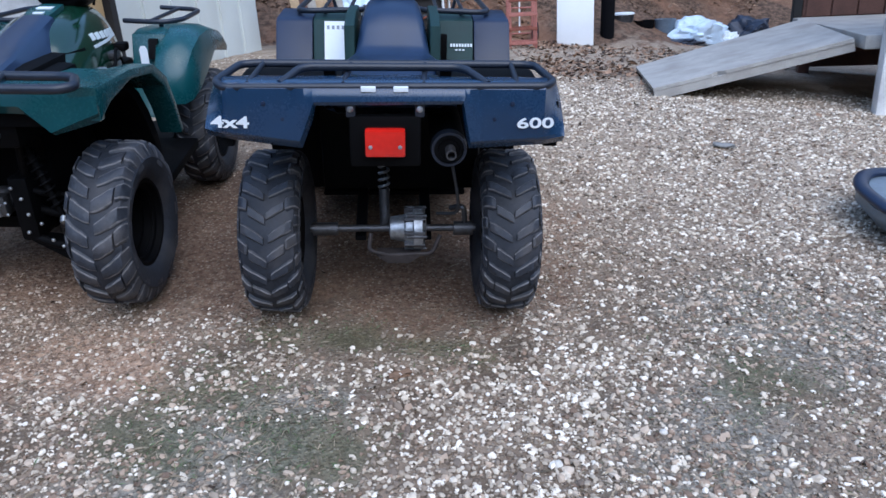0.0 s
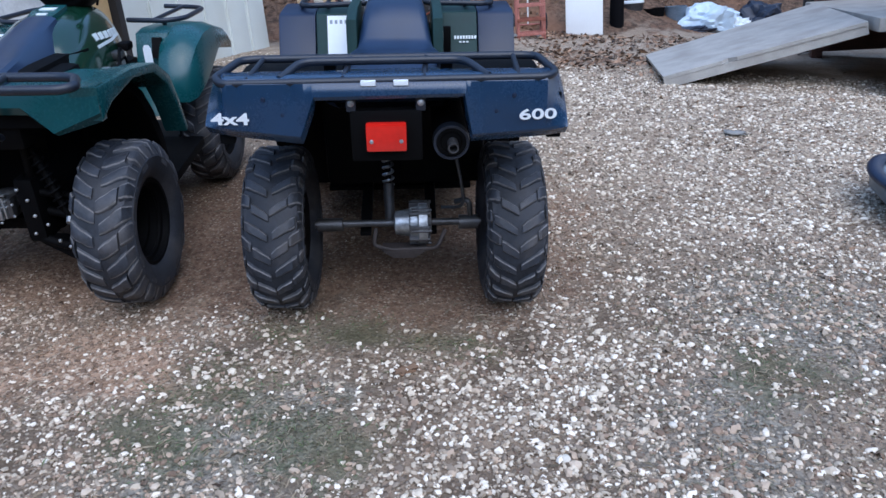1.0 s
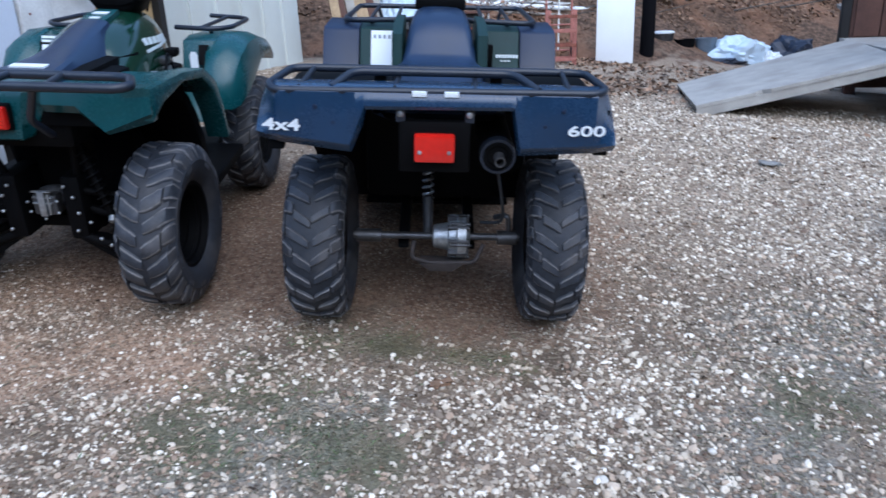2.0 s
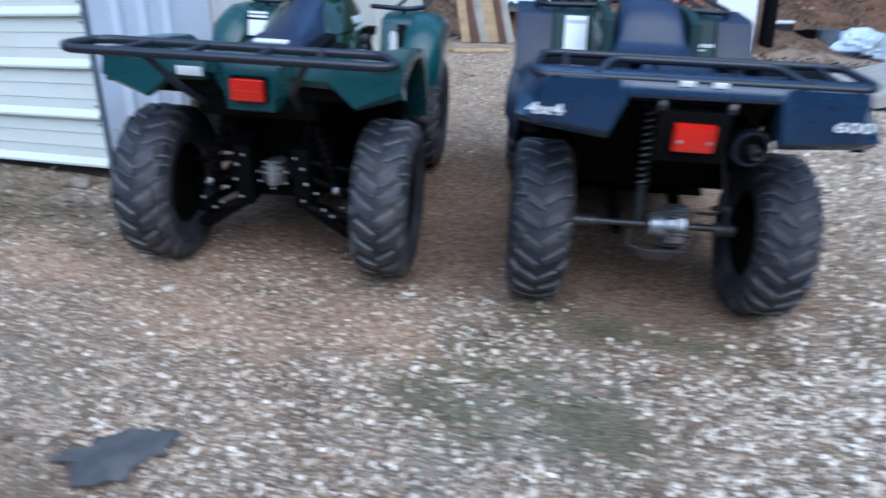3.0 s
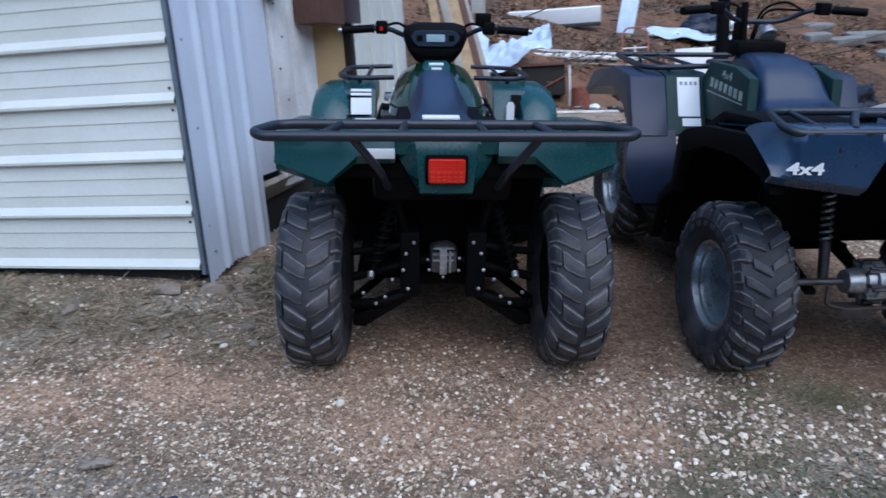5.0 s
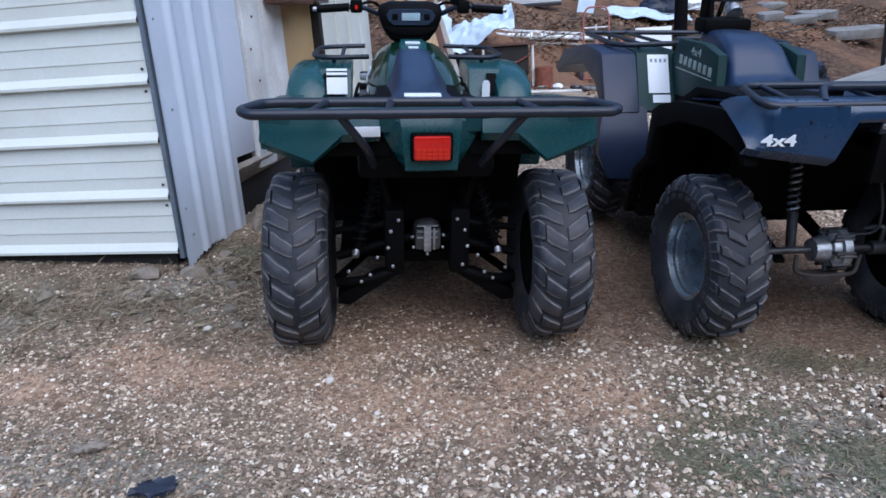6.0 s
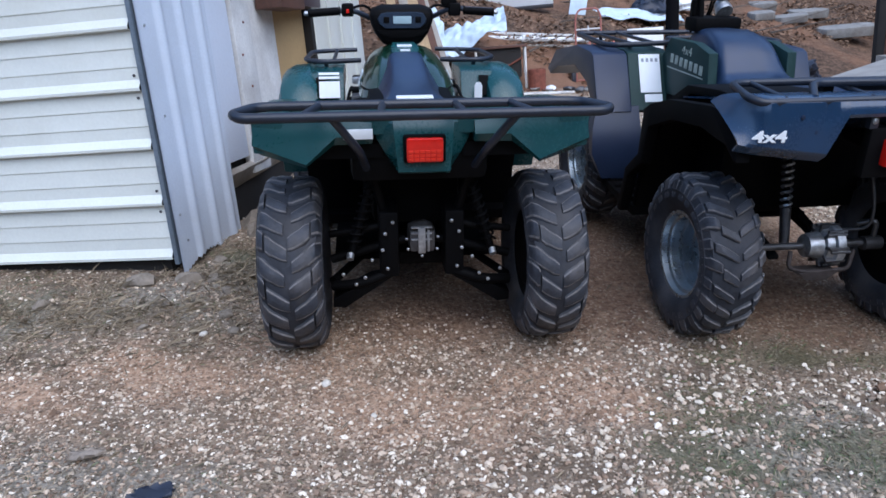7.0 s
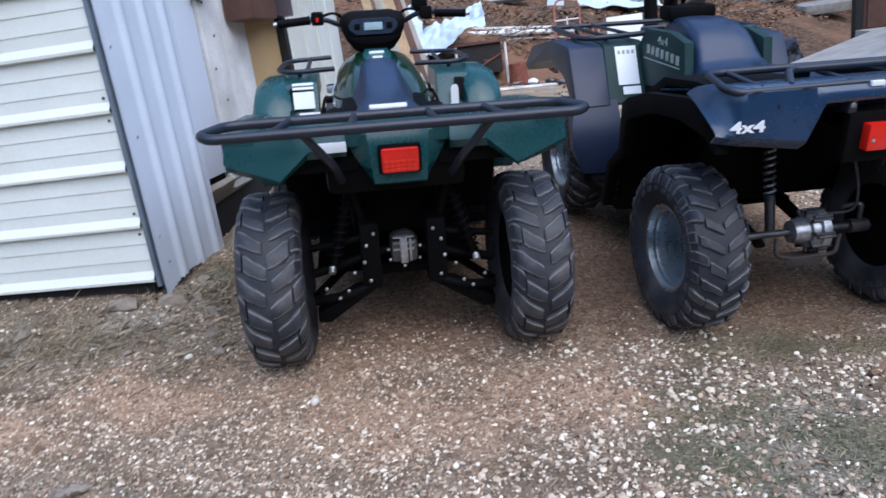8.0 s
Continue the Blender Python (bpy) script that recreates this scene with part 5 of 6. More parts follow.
        tube(bm, [(s * 0.21, 0.99, 1.05), (s * 0.15, 1.08, 1.06), (s * 0.08, 1.14, 0.98), (s * 0.05, 1.12, 0.88)], 0.006, 0.06, seg=6)
        part("control_cable", bm, "black", hb)
    # rear suspension: gear case, arms, dampers, bolts
    bm = B()
    lathe(bm, [(-0.045, 0.02), (-0.04, 0.04), (-0.02, 0.048), (0.015, 0.052), (0.04, 0.04), (0.05, 0.02)], pose(0, 0.02, 0.385), 24)
    box(bm, (-0.04, -0.05, 0.345), (0.045, 0.0, 0.425), 0.012)
    case = part("gear_case", bm, "steel", q, "cast aluminium rear gear case")
    bm = B()
    for i in range(3):
        box(bm, (-0.034, -0.058, 0.392 + 0.022 * i), (0.034, -0.045, 0.397 + 0.022 * i), 0.002)
    box(bm, (-0.012, -0.064, 0.345), (0.012, -0.046, 0.44), 0.004)
    box(bm, (0.018, -0.060, 0.35), (0.026, -0.046, 0.43), 0.003)
    part("case_fin", bm, "alu", case)
    for x, zz in ((-0.05, 0.40), (0.052, 0.405), (-0.046, 0.362), (0.05, 0.36), (0.0, 0.335)):
        bm = B()
        lathe(bm, [(0, 0.005), (0.006, 0.005), (0.008, 0.003)], pose(x, -0.055, zz, 0, 0, -90), 8)
        part("case_bolt", bm, "alu", case)
    rng = random.Random(11)
    for s in (-1, 1):
        bm = B()
        tube(bm, [(s * 0.09, -0.04, 0.28), (s * 0.20, -0.05, 0.24), (s * 0.30, -0.02, 0.22)], 0.018, 0.03)
        tube(bm, [(s * 0.09, 0.30, 0.28), (s * 0.20, 0.2, 0.24), (s * 0.30, 0.02, 0.22)], 0.016, 0.03)
        tube(bm, [(s * 0.10, -0.02, 0.45), (s * 0.20, -0.02, 0.43), (s * 0.30, 0.0, 0.41)], 0.013, 0.03)
        prism(bm, [(s * 0.09, 0.265), (s * 0.17, 0.255), (s * 0.30, 0.18), (s * 0.30, 0.15), (s * 0.26, 0.145)], -0.05, 0.02, 1, 0.004)
        part("control_arm", bm, "black", q)
        bm = B()
        rod(bm, (s * 0.05, 0.0, 0.385), (s * 0.30, 0.0, 0.315), 0.016)
        part("drive_shaft", bm, "black", q)
        bm = B()
        spring(bm, (s * 0.145, -0.03, 0.64), (s * 0.225, -0.05, 0.38), 0.021, 0.0042, 10)
        dmp = part("shock_absorber", bm, "black", q)
        bm = B()
        rod(bm, (s * 0.14, -0.03, 0.67), (s * 0.235, -0.052, 0.34), 0.012)
        part("damper_rod", bm, "black", dmp)
        bm = B()
        rod(bm, (s * 0.236, -0.072, 0.338), (s * 0.234, -0.055, 0.352), 0.012)
        part("damper_eye", bm, "alu", dmp)
        for x, zz in ((0.095, 0.47), (0.12, 0.43), (0.13, 0.37), (0.115, 0.30), (0.165, 0.335), (0.19, 0.27), (0.26, 0.285), (0.155, 0.72), (0.22, 0.245)):
            bm = B()
            lathe(bm, [(0, 0.006), (0.006, 0.006), (0.008, 0.004)], pose(s * x, -0.075, zz, 0, 0, -90), 8)
            part("bolt", bm, "alu", q)
    bm = B()
    box(bm, (-0.14, -0.06, 0.255), (-0.075, 0.3, 0.50), 0.015)
    box(bm, (0.075, -0.06, 0.255), (0.14, 0.3, 0.50), 0.015)
    box(bm, (-0.14, 0.06, 0.25), (0.14, 0.5, 0.30), 0.01)
    for s in (-1, 1):
        rod(bm, (s * 0.12, -0.02, 0.48), (s * 0.17, -0.08, 0.72), 0.014)
    part("frame", bm, "black", q)
    # the tail and the axle sit well under the overhanging rack
    drop = {"rear_fender": -0.034, "fender_deck": -0.034, "arch_liner": -0.034, "lamp_panel": -0.016, "tail_lamp": -0.016, "sticker": -0.030,
            "gear_case": -0.03, "control_arm": -0.035, "drive_shaft": -0.035, "shock_absorber": -0.03, "bolt": -0.03, "frame": -0.03}
    for ob in q.children:
        dz = drop.get(ob.name.split(".")[0])
        if dz is not None:
            ob.matrix_basis = Matrix.Translation((0.009, 0.117, dz)) @ Matrix.Diagonal((1.05, 1, 1, 1))
    return q


navy_quad = build_navy_quad()
teal_quad = build_teal_quad()


# ---- loose ground cover ----
def ground_top(x, y):
    return ground_z(x, y) + 0.010 * noise.noise(Vector((x * 3.1, y * 3.1, 0))) + 0.005 * noise.noise(Vector((x * 11, y * 11, 5)))


def stuff_mesh(name, verts, faces, mat, label, category):
    me = bpy.data.meshes.new(name)
    me.from_pydata(verts.tolist(), [], faces.tolist())
    me.materials.append(M[mat])
    return tagged(new(name, me), label, category, kind="stuff")


def tilted(n, rng, lean):
    """Random turns about z with a lean, as n matrices."""
    a, b, c = rng.random(n) * 2 * np.pi, rng.normal(0, lean, n), rng.normal(0, lean, n)
    ca, sa, cb, sb, cc, sc = np.cos(a), np.sin(a), np.cos(b), np.sin(b), np.cos(c), np.sin(c)
    z, o = np.zeros(n), np.ones(n)
    rz = np.array([[ca, -sa, z], [sa, ca, z], [z, z, o]]).transpose(2, 0, 1)
    rx = np.array([[o, z, z], [z, cb, -sb], [z, sb, cb]]).transpose(2, 0, 1)
    ry = np.array([[cc, z, sc], [z, o, z], [-sc, z, cc]]).transpose(2, 0, 1)
    return rz @ rx @ ry


def scatter(name, base_sets, faces, places, sizes, rot, mat, label, category, sink):
    """Lays copies of small shapes on the ground in one mesh."""
    rng = np.random.default_rng(4)
    n = len(places)
    k = base_sets.shape[1]
    pick = rng.integers(0, len(base_sets), n)
    v = base_sets[pick] * sizes[:, None, :]
    v = np.einsum("nij,nkj->nki", rot, v)
    zz = np.array([ground_top(x, y) for x, y in places])
    v[:, :, 0] += places[:, 0, None]
    v[:, :, 1] += places[:, 1, None]
    v[:, :, 2] += (zz + sink * sizes[:, 2])[:, None]
    f = (faces[None] + (np.arange(n) * k)[:, None, None]).reshape(-1, faces.shape[1])
    return stuff_mesh(name, v.reshape(-1, 3), f, mat, label, category)


def clump(x, y, f, seed):
    return noise.noise(Vector((x * f, y * f, seed)))


def pebble_chance(x, y):
    """Where the stones lie thick: over the drive, thin on the worn earth round the teal quad."""
    p = 0.80 + 0.55 * clump(x, y, 1.3, 1.0) + 0.5 * clump(x, y, 5.0, 2.0)
    p += 0.30 * ramp01(x, -1.4, 0.0) - 0.12 - 0.35 * red_earth(x, y) - 0.35 * grey_litter(x, y) - 0.55 * moss_and_dimming(x, y) - 0.5 * shed_grass(x, y) - 0.45 * shaded_earth(x, y)
    p -= 0.55 * ramp01(y, 1.8, 2.3) * ramp01(-x, -0.15, 0.3) * ramp01(x, -2.7, -2.3) * ramp01(-y, -4.2, -3.4)
    return p * (1 - 0.7 * ramp01(y, 5.4, 6.6))


def build_ground_cover():
    rng = np.random.default_rng(8)
    g = (1 + 5 ** 0.5) / 2
    ico = np.array([(-1, g, 0), (1, g, 0), (-1, -g, 0), (1, -g, 0), (0, -1, g), (0, 1, g), (0, -1, -g), (0, 1, -g), (g, 0, -1), (g, 0, 1), (-g, 0, -1), (-g, 0, 1)]) / 1.9
    tri = np.array([(0, 11, 5), (0, 5, 1), (0, 1, 7), (0, 7, 10), (0, 10, 11), (1, 5, 9), (5, 11, 4), (11, 10, 2), (10, 7, 6), (7, 1, 8), (3, 9, 4), (3, 4, 2), (3, 2, 6), (3, 6, 8), (3, 8, 9), (4, 9, 5), (2, 4, 11), (6, 2, 10), (8, 6, 7), (9, 8, 1)])
    tri = tri[[k for k in range(20) if k not in (8, 11, 12, 17)]]
    bases = np.array([ico * (1 + rng.normal(0, 0.14, (12, 1))) for _ in range(14)])
    spots = []
    while len(spots) < 128000:
        t = rng.random()
        y = 0.75 + 5.85 * t ** 1.6
        x = rng.uniform(-4.4 + 0.1 * y, 1.9 + 0.5 * y)
        if rng.random() < pebble_chance(x, y) * ramp01(y, 0.7, 1.0):
            spots.append((x, y))
    while len(spots) < 140000:
        x, y = rng.uniform(-3.8, -1.3), 0.9 + 1.3 * rng.random() ** 1.2
        if rng.random() < (0.85 - 0.7 * shed_grass(x, y) + 0.6 * clump(x, y, 4.0, 6.0)) * (1 - shaded_earth(x, y)) * ramp01(-x, 1.3, 1.9):
            spots.append((x, y))
    P = np.array(spots)
    n = len(P)
    # more brown stones where the quads' shade is painted on the soil
    low = np.array([max(red_earth(x, y), 0.8 * grey_litter(x, y), shed_grass(x, y), 0.8 * moss_and_dimming(x, y), 1.1 * shaded_earth(x, y)) + 0.60 * ramp01(-x, 0.7, 1.9) for x, y in spots])
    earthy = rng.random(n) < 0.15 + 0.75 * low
    size = np.clip(rng.lognormal(math.log(0.0064), 0.36, n), 0.003, 0.014) * (1 + 0.03 * np.maximum(0, P[:, 1] - 1.5)) * np.interp(P[:, 0], (-2.2, -0.7), (0.66, 1.0))
    S = np.stack([size * rng.uniform(0.9, 1.5, n), size * rng.uniform(0.8, 1.1, n), size * rng.uniform(0.50, 0.80, n)], 1)
    turn = tilted(n, rng, 0.25)
    for pick, mat, label in ((~earthy, "pebble", "loose pale gravel stones strewn over the drive"), (earthy, "earthy_pebble", "brown gravel stones pressed into the earth")):
        scatter("gravel", bases, tri, P[pick], S[pick], turn[pick], mat, label, "gravel", 0.35 if mat == "pebble" else 0.15)

    # dead leaves: creased quads
    leaf = np.array([(-1, 0, 0.15), (-0.35, -0.5, 0), (-0.3, 0.5, 0.05), (0.35, -0.42, 0.12), (0.4, 0.45, 0.0), (1, 0, 0.2)])
    ltri = np.array([(0, 1, 2), (1, 3, 2), (2, 3, 4), (3, 5, 4)])
    lb = np.array([leaf + rng.normal(0, 0.10, leaf.shape) for _ in range(10)])
    spots = []
    while len(spots) < 30000:
        x, y = rng.uniform(-5, 7), rng.uniform(7.5, 16)
        s = y - bank_foot(x)
        if rng.random() < ramp01(s, -1.2, 0.4) * (0.55 + 0.8 * clump(x, y, 1.5, 7.0)):
            spots.append((x, y))
    for _ in range(900):
        spots.append((rng.normal(-0.05, 0.45), rng.normal(7.1, 0.45)))
    for _ in range(1500):
        spots.append((rng.uniform(-1.2, 2.2), rng.normal(9.0, 0.5)))
    for _ in range(260):
        spots.append((rng.uniform(-4, 4), rng.uniform(0.7, 7)))
    P = np.array(spots)
    n = len(P)
    s = rng.uniform(0.016, 0.045, n) * np.where(P[:, 1] < 5, 0.6, 1.0)
    scatter("leaf_litter", lb, ltri, P, np.stack([s, s * 0.9, s * 0.8], 1), tilted(n, rng, 0.35), "leaf", "brown dead leaves over the bank and drive", "leaf litter", 0.3)

    # dry straw and thin grass
    blade = np.array([(0, -0.5, 0), (0, 0.5, 0), (0.5, 0.45, 0.14), (0.5, -0.45, 0.14), (1, 0, 0.1)])
    bt = np.array([(0, 1, 2), (0, 2, 3), (3, 2, 4)])
    bb = np.array([blade + rng.normal(0, 0.04, blade.shape) for _ in range(8)])

    def straw(name, count, chance, x0, x1, y0, y1, length, width, lean, mat, label):
        spots = []
        while len(spots) < count:
            x, y = rng.uniform(x0, x1), rng.uniform(y0, y1)
            if rng.random() < chance(x, y):
                spots.append((x, y))
        P = np.array(spots)
        n = len(P)
        L = rng.uniform(0.4, 1.0, n) * length
        scatter(name, bb, bt, P, np.stack([L, np.full(n, width), L], 1), tilted(n, rng, lean), mat, label, "grass", 0.0)

    straw("dry_grass", 9000, lambda x, y: shed_grass(x, y) * (0.5 + 1.2 * clump(x, y, 5, 4.0)), -4.9, -2.4, 1.3, 2.7, 0.085, 0.0023, 0.34, "straw", "dry pale grass blades lying by the shed")
    straw("straw", 9000, lambda x, y: 0.12 + 0.9 * grey_litter(x, y) + 0.4 * clump(x, y, 2.0, 9.0), -4.2, 1.5, 0.6, 3.0, 0.055, 0.0026, 0.14, "straw", "thin dead straw lying among the stones")

    def green(x, y):
        return max(moss_and_dimming(x, y), 0.35 * grey_litter(x, y), 0.4 * shed_grass(x, y)) * (0.5 + 0.9 * clump(x, y, 7, 3.0))
    straw("green_grass", 6000, green, -4.6, 1.6, 0.8, 3.0, 0.030, 0.0022, 0.6, "grass", "sparse short green grass and moss patches")


build_ground_cover()


# ---- shed side: panels, posts, boards ----
def plank(name, p0, p1, w, t, mat, label, category, group="", side=(0, 0, 1)):
    """A board from end to end, w wide along side and t thick, slightly rounded, as a thing."""
    p0, p1 = Vector(p0), Vector(p1)
    d = p1 - p0
    m = basis(p0, d, side)
    bm = B()
    box(bm, (0, -w / 2, -t / 2), (d.length, w / 2, t / 2), min(0.004, t * 0.3))
    ob = part(name, bm, mat)
    ob.matrix_world = m
    return tagged(ob, label, category, group)


def build_shed_side():
    bm = B()
    prism(bm, [(WX - 0.14, 2.84), (WX - 0.05, 2.84), (WX - 0.05, 4.29), (WX - 0.14, 4.29)], 0.30, shed_top, 2)
    wall = tagged(part("wall_side_back", bm, "dark"), "shed side wall carrying worn panels and boards", "wall", kind="structure")
    near_wall = wall
    bm = B()
    box(bm, (WX - 0.045, 2.79, 0.715), (WX - 0.010, 3.105, shed_top), 0.004)
    flat = part("flat_panel", bm, "panel", wall, "pale blue-white flat panel")
    bm = B()
    box(bm, (WX - 0.0095, 2.80, 0.93), (WX - 0.003, 2.812, 2.4), 0.002)
    part("panel_seam", bm, "flash", flat)
    bm = B()
    box(bm, (WX - 0.045, 3.125, 0.62), (WX + 0.004, 3.34, shed_top), 0.006)
    part("post", bm, "white_wood", wall, "flaking white post")
    bm = B()
    box(bm, (WX - 0.045, 3.345, 0.66), (WX - 0.002, 3.68, shed_top), 0.012)
    part("board", bm, "white_wood", wall, "weathered white board")
    bm = B()
    for k in range(8):
        lathe(bm, [(0, 0.007), (0.005, 0.006), (0.006, 0.002)], pose(WX + 0.004, 3.18 + 0.06 * (k % 2), 0.9 + 0.16 * k), 8)
    part("nail", bm, "rust", wall)
    bm = B()
    box(bm, (WX - 0.045, 3.70, 0.66), (WX - 0.022, 4.22, 2.2), 0.004)
    part("tan_board", bm, "tan", wall, "tan fibreboard sheet")
    bm = B()
    box(bm, (WX - 0.045, 4.225, 0.50), (WX + 0.03, 4.285, shed_top), 0.006)
    part("dark_post", bm, "dark", wall, "blackened post")
    bm = B()
    prism(bm, [(WX - 0.52, 4.30), (WX - 0.43, 4.30), (WX - 0.43, 7.05), (WX - 0.52, 7.05)], 0.30, shed_top, 2)
    prism(bm, [(WX - 0.43, 4.30), (WX - 0.14, 4.30), (WX - 0.14, 4.36), (WX - 0.43, 4.36)], 0.30, shed_top, 2)
    wall = tagged(part("wall_side_far", bm, "dark"), "set-back shed wall with dirty white panels", "wall", kind="structure")
    for k in range(7):
        bm = B()
        y0 = 4.37 + 0.385 * k
        box(bm, (WX - 0.425, y0, 0.50), (WX - 0.398, y0 + 0.381, shed_top), 0.005)
        box(bm, (WX - 0.400, y0 + 0.02, 0.51), (WX - 0.384, y0 + 0.05, shed_top), 0.005)
        part("panel", bm, "siding", wall, "dirty white ribbed panel")
    # dark brown box hung under the eave
    bm = B()
    box(bm, (WX + 0.005, 3.42, 1.445), (WX + 0.16, 3.79, 1.95), 0.015)
    tagged(part("wall_box", bm, "brown"), "dark brown wooden box hung on the shed wall", "box")
    bm = B()
    box(bm, (WX + 0.005, 3.80, 1.47), (WX + 0.12, 4.20, 1.95), 0.012)
    tagged(part("wall_box", bm, "plum"), "dark purple-brown box hung beside the wooden one", "box")
    bm = B()
    box(bm, (WX + 0.006, 3.07, 1.56), (WX + 0.07, 3.18, 2.0), 0.012)
    tagged(part("wall_box", bm, "brown"), "small rust brown box fixed to the wall", "box")
    # closing roof over the shed and its far walls
    bm = B()
    prism(bm, [(-7.1, shed_top), (WX + 0.05, shed_top), (WX + 0.05, shed_top + 0.06), (-7.1, shed_top + 0.5)], WY - 0.2, 7.0, 1)
    tagged(part("roof", bm, "flash"), "grey steel shed roof", "roof", kind="structure")
    # timber and rubble at the foot of the wall
    bm = B()
    m = basis((WX - 0.03, 2.79, 0.625), (0.0, 0.9, 0.035), (0.5, 0.0, 0.85))
    box(bm, (0, -0.05, -0.02), (0.90, 0.05, 0.02), 0.008, m)
    bmesh.ops.subdivide_edges(bm, edges=[e for e in bm.edges if e.calc_length() > 0.3], cuts=9)
    crumple(bm, 0.006, 11, 4.0, False)
    part("sill_board", bm, "old_timber", near_wall, "old pale sill board")
    rng = random.Random(21)
    for x, y, s in ((-2.93, 2.20, 0.07), (-2.84, 2.24, 0.055), (-2.75, 2.18, 0.05), (-3.12, 2.16, 0.08), (-2.88, 2.78, 0.08), (-2.80, 2.95, 0.07), (-2.9, 2.42, 0.04), (-2.70, 2.02, 0.035), (-2.62, 1.93, 0.03), (-3.45, 1.98, 0.045), (-2.95, 1.86, 0.035), (-3.6, 1.72, 0.03), (-2.93, 2.88, 0.11), (-2.92, 3.02, 0.10), (-2.93, 3.16, 0.11), (-2.94, 3.32, 0.10)):
        bm = B()
        s *= 0.72
        bmesh.ops.create_icosphere(bm, subdivisions=2, radius=s)
        for v in bm.verts:
            k = 0.85 + 0.75 * noise.noise(v.co * (14 if s > 0.05 else 24) + Vector((x * 9, y * 9, 0)))
            v.co = Vector((v.co.x * k * 1.2, v.co.y * k, v.co.z * k * 0.8))
        st = part("stone", bm, "stone", angle=30)
        st.matrix_world = pose(x, y, ground_z(x, y) + s * 0.08, 0, 0, rng.uniform(0, 360))
        tagged(st, "rough pale stone lying by the shed", "stone", "stones by the shed")


build_shed_side()


# ---- ramp and raised deck ----
def build_ramp():
    lo_n, lo_f = Vector((0.562, 5.78, 0.272)), Vector((0.455, 7.02, 0.302))
    hi_n, hi_f = Vector((1.98, 5.95, 0.580)), Vector((1.985, 7.62, 0.630))
    nrm = (hi_n - lo_n).cross(lo_f - lo_n).normalized() * 0.096
    bm = B()
    rng = random.Random(2)
    # long plywood face, its near edge chipped
    edge = [lo_n.lerp(hi_n, t) for t in (0, 0.15, 0.30, 0.315, 0.335, 0.36, 0.375, 0.6, 0.8, 1)]
    inn = (lo_f - lo_n).normalized()
    for i, d in ((3, 0.03), (4, 0.045), (5, 0.02)):
        edge[i] = edge[i] + inn * d
    ring = edge + [hi_f, lo_f]
    top = [bm.verts.new(p + nrm) for p in ring]
    bot = [bm.verts.new(p + nrm * 0.72) for p in ring]
    bm.faces.new(top)
    bm.faces.new(bot)
    for i in range(len(ring)):
        bm.faces.new((top[i], top[(i + 1) % len(ring)], bot[(i + 1) % len(ring)], bot[i]))
    face = part("ramp", bm, "grey_wood", angle=20)
    tagged(face, "grey weathered plywood ramp leading up to a deck", "ramp")
    for t in (0.02, 0.5, 0.98):
        bm = B()
        a, b = lo_n.lerp(lo_f, t), hi_n.lerp(hi_f, t)
        off = (lo_f - lo_n).normalized() * 0.022
        loft(bm, [[a - off, a + off, a + off + nrm * 0.70, a - off + nrm * 0.70], [b - off, b + off, b + off + nrm * 0.70, b - off + nrm * 0.70]])
        part("stringer", bm, "grey_wood", face, "dark timber stringer")
    bm = B()
    box(bm, (2.01, 5.86, 0.60), (3.8, 8.22, 0.70), 0.01)
    tagged(part("deck", bm, "grey_wood"), "raised grey timber deck before the brown door", "deck", kind="structure")
    for x, y in ((2.7, 6.3), (2.12, 8.05), (3.5, 6.3), (3.5, 8.05)):
        bm = B()
        box(bm, (x - 0.05, y - 0.05, ground_z(x, y) - 0.05), (x + 0.05, y + 0.05, 0.60), 0.006)
        tagged(part("deck_post", bm, "brown"), "timber post under the deck", "post", "deck posts", "structure")
    bm = B()
    box(bm, (2.10, 8.24, 0.20), (4.6, 8.34, 2.8), 0.01)
    bw = tagged(part("wall_back", bm, "brown"), "brown boarded wall at the back of the deck", "wall", kind="structure")
    for i in range(8):
        bm = B()
        box(bm, (2.13 + 0.24 * i, 8.215, 0.71), (2.355 + 0.24 * i, 8.238, 2.7), 0.004)
        part("board", bm, "brown", bw)
    bm = B()
    box(bm, (2.01, 8.23, 0.20), (2.095, 8.33, 2.8), 0.008)
    tagged(part("door_jamb", bm, "dark"), "dark timber jamb beside the deck", "post", kind="structure")
    bm = B()
    box(bm, (2.10, 5.70, 0.10), (2.22, 5.82, 2.8), 0.008)
    tagged(part("corner_post", bm, "white_wood"), "white painted corner post by the deck", "post", kind="structure")
    bm = B()
    box(bm, (2.23, 5.72, 0.10), (5.2, 5.81, 2.8), 0.008)
    tagged(part("wall_right", bm, "white_wood"), "white boarded wall beside the deck", "wall", kind="structure")


build_ramp()


# ---- things on and before the bank ----
def sack(name, x, y, size, mat, label, seed, yaw=0, lift=0.0):
    bm = B()
    bmesh.ops.create_icosphere(bm, subdivisions=4, radius=1.0)
    for v in bm.verts:
        k = 0.9 + 0.45 * noise.noise(v.co * 1.5 + Vector((seed, 0, 0))) + 0.30 * abs(noise.noise(v.co * 2.6 + Vector((0, seed, 0)))) + 0.16 * abs(noise.noise(v.co * 6.0 + Vector((0, 0, seed))))
        c = v.co * k
        v.co = Vector((c.x * size[0], c.y * size[1], max(-0.55, c.z) * size[2]))
    ob = part(name, bm, mat, angle=24)
    ob.matrix_world = pose(x, y, ground_z(x, y) + 0.5 * size[2] + lift, 0, 0, yaw)
    return tagged(ob, label, name.split("_")[-1])


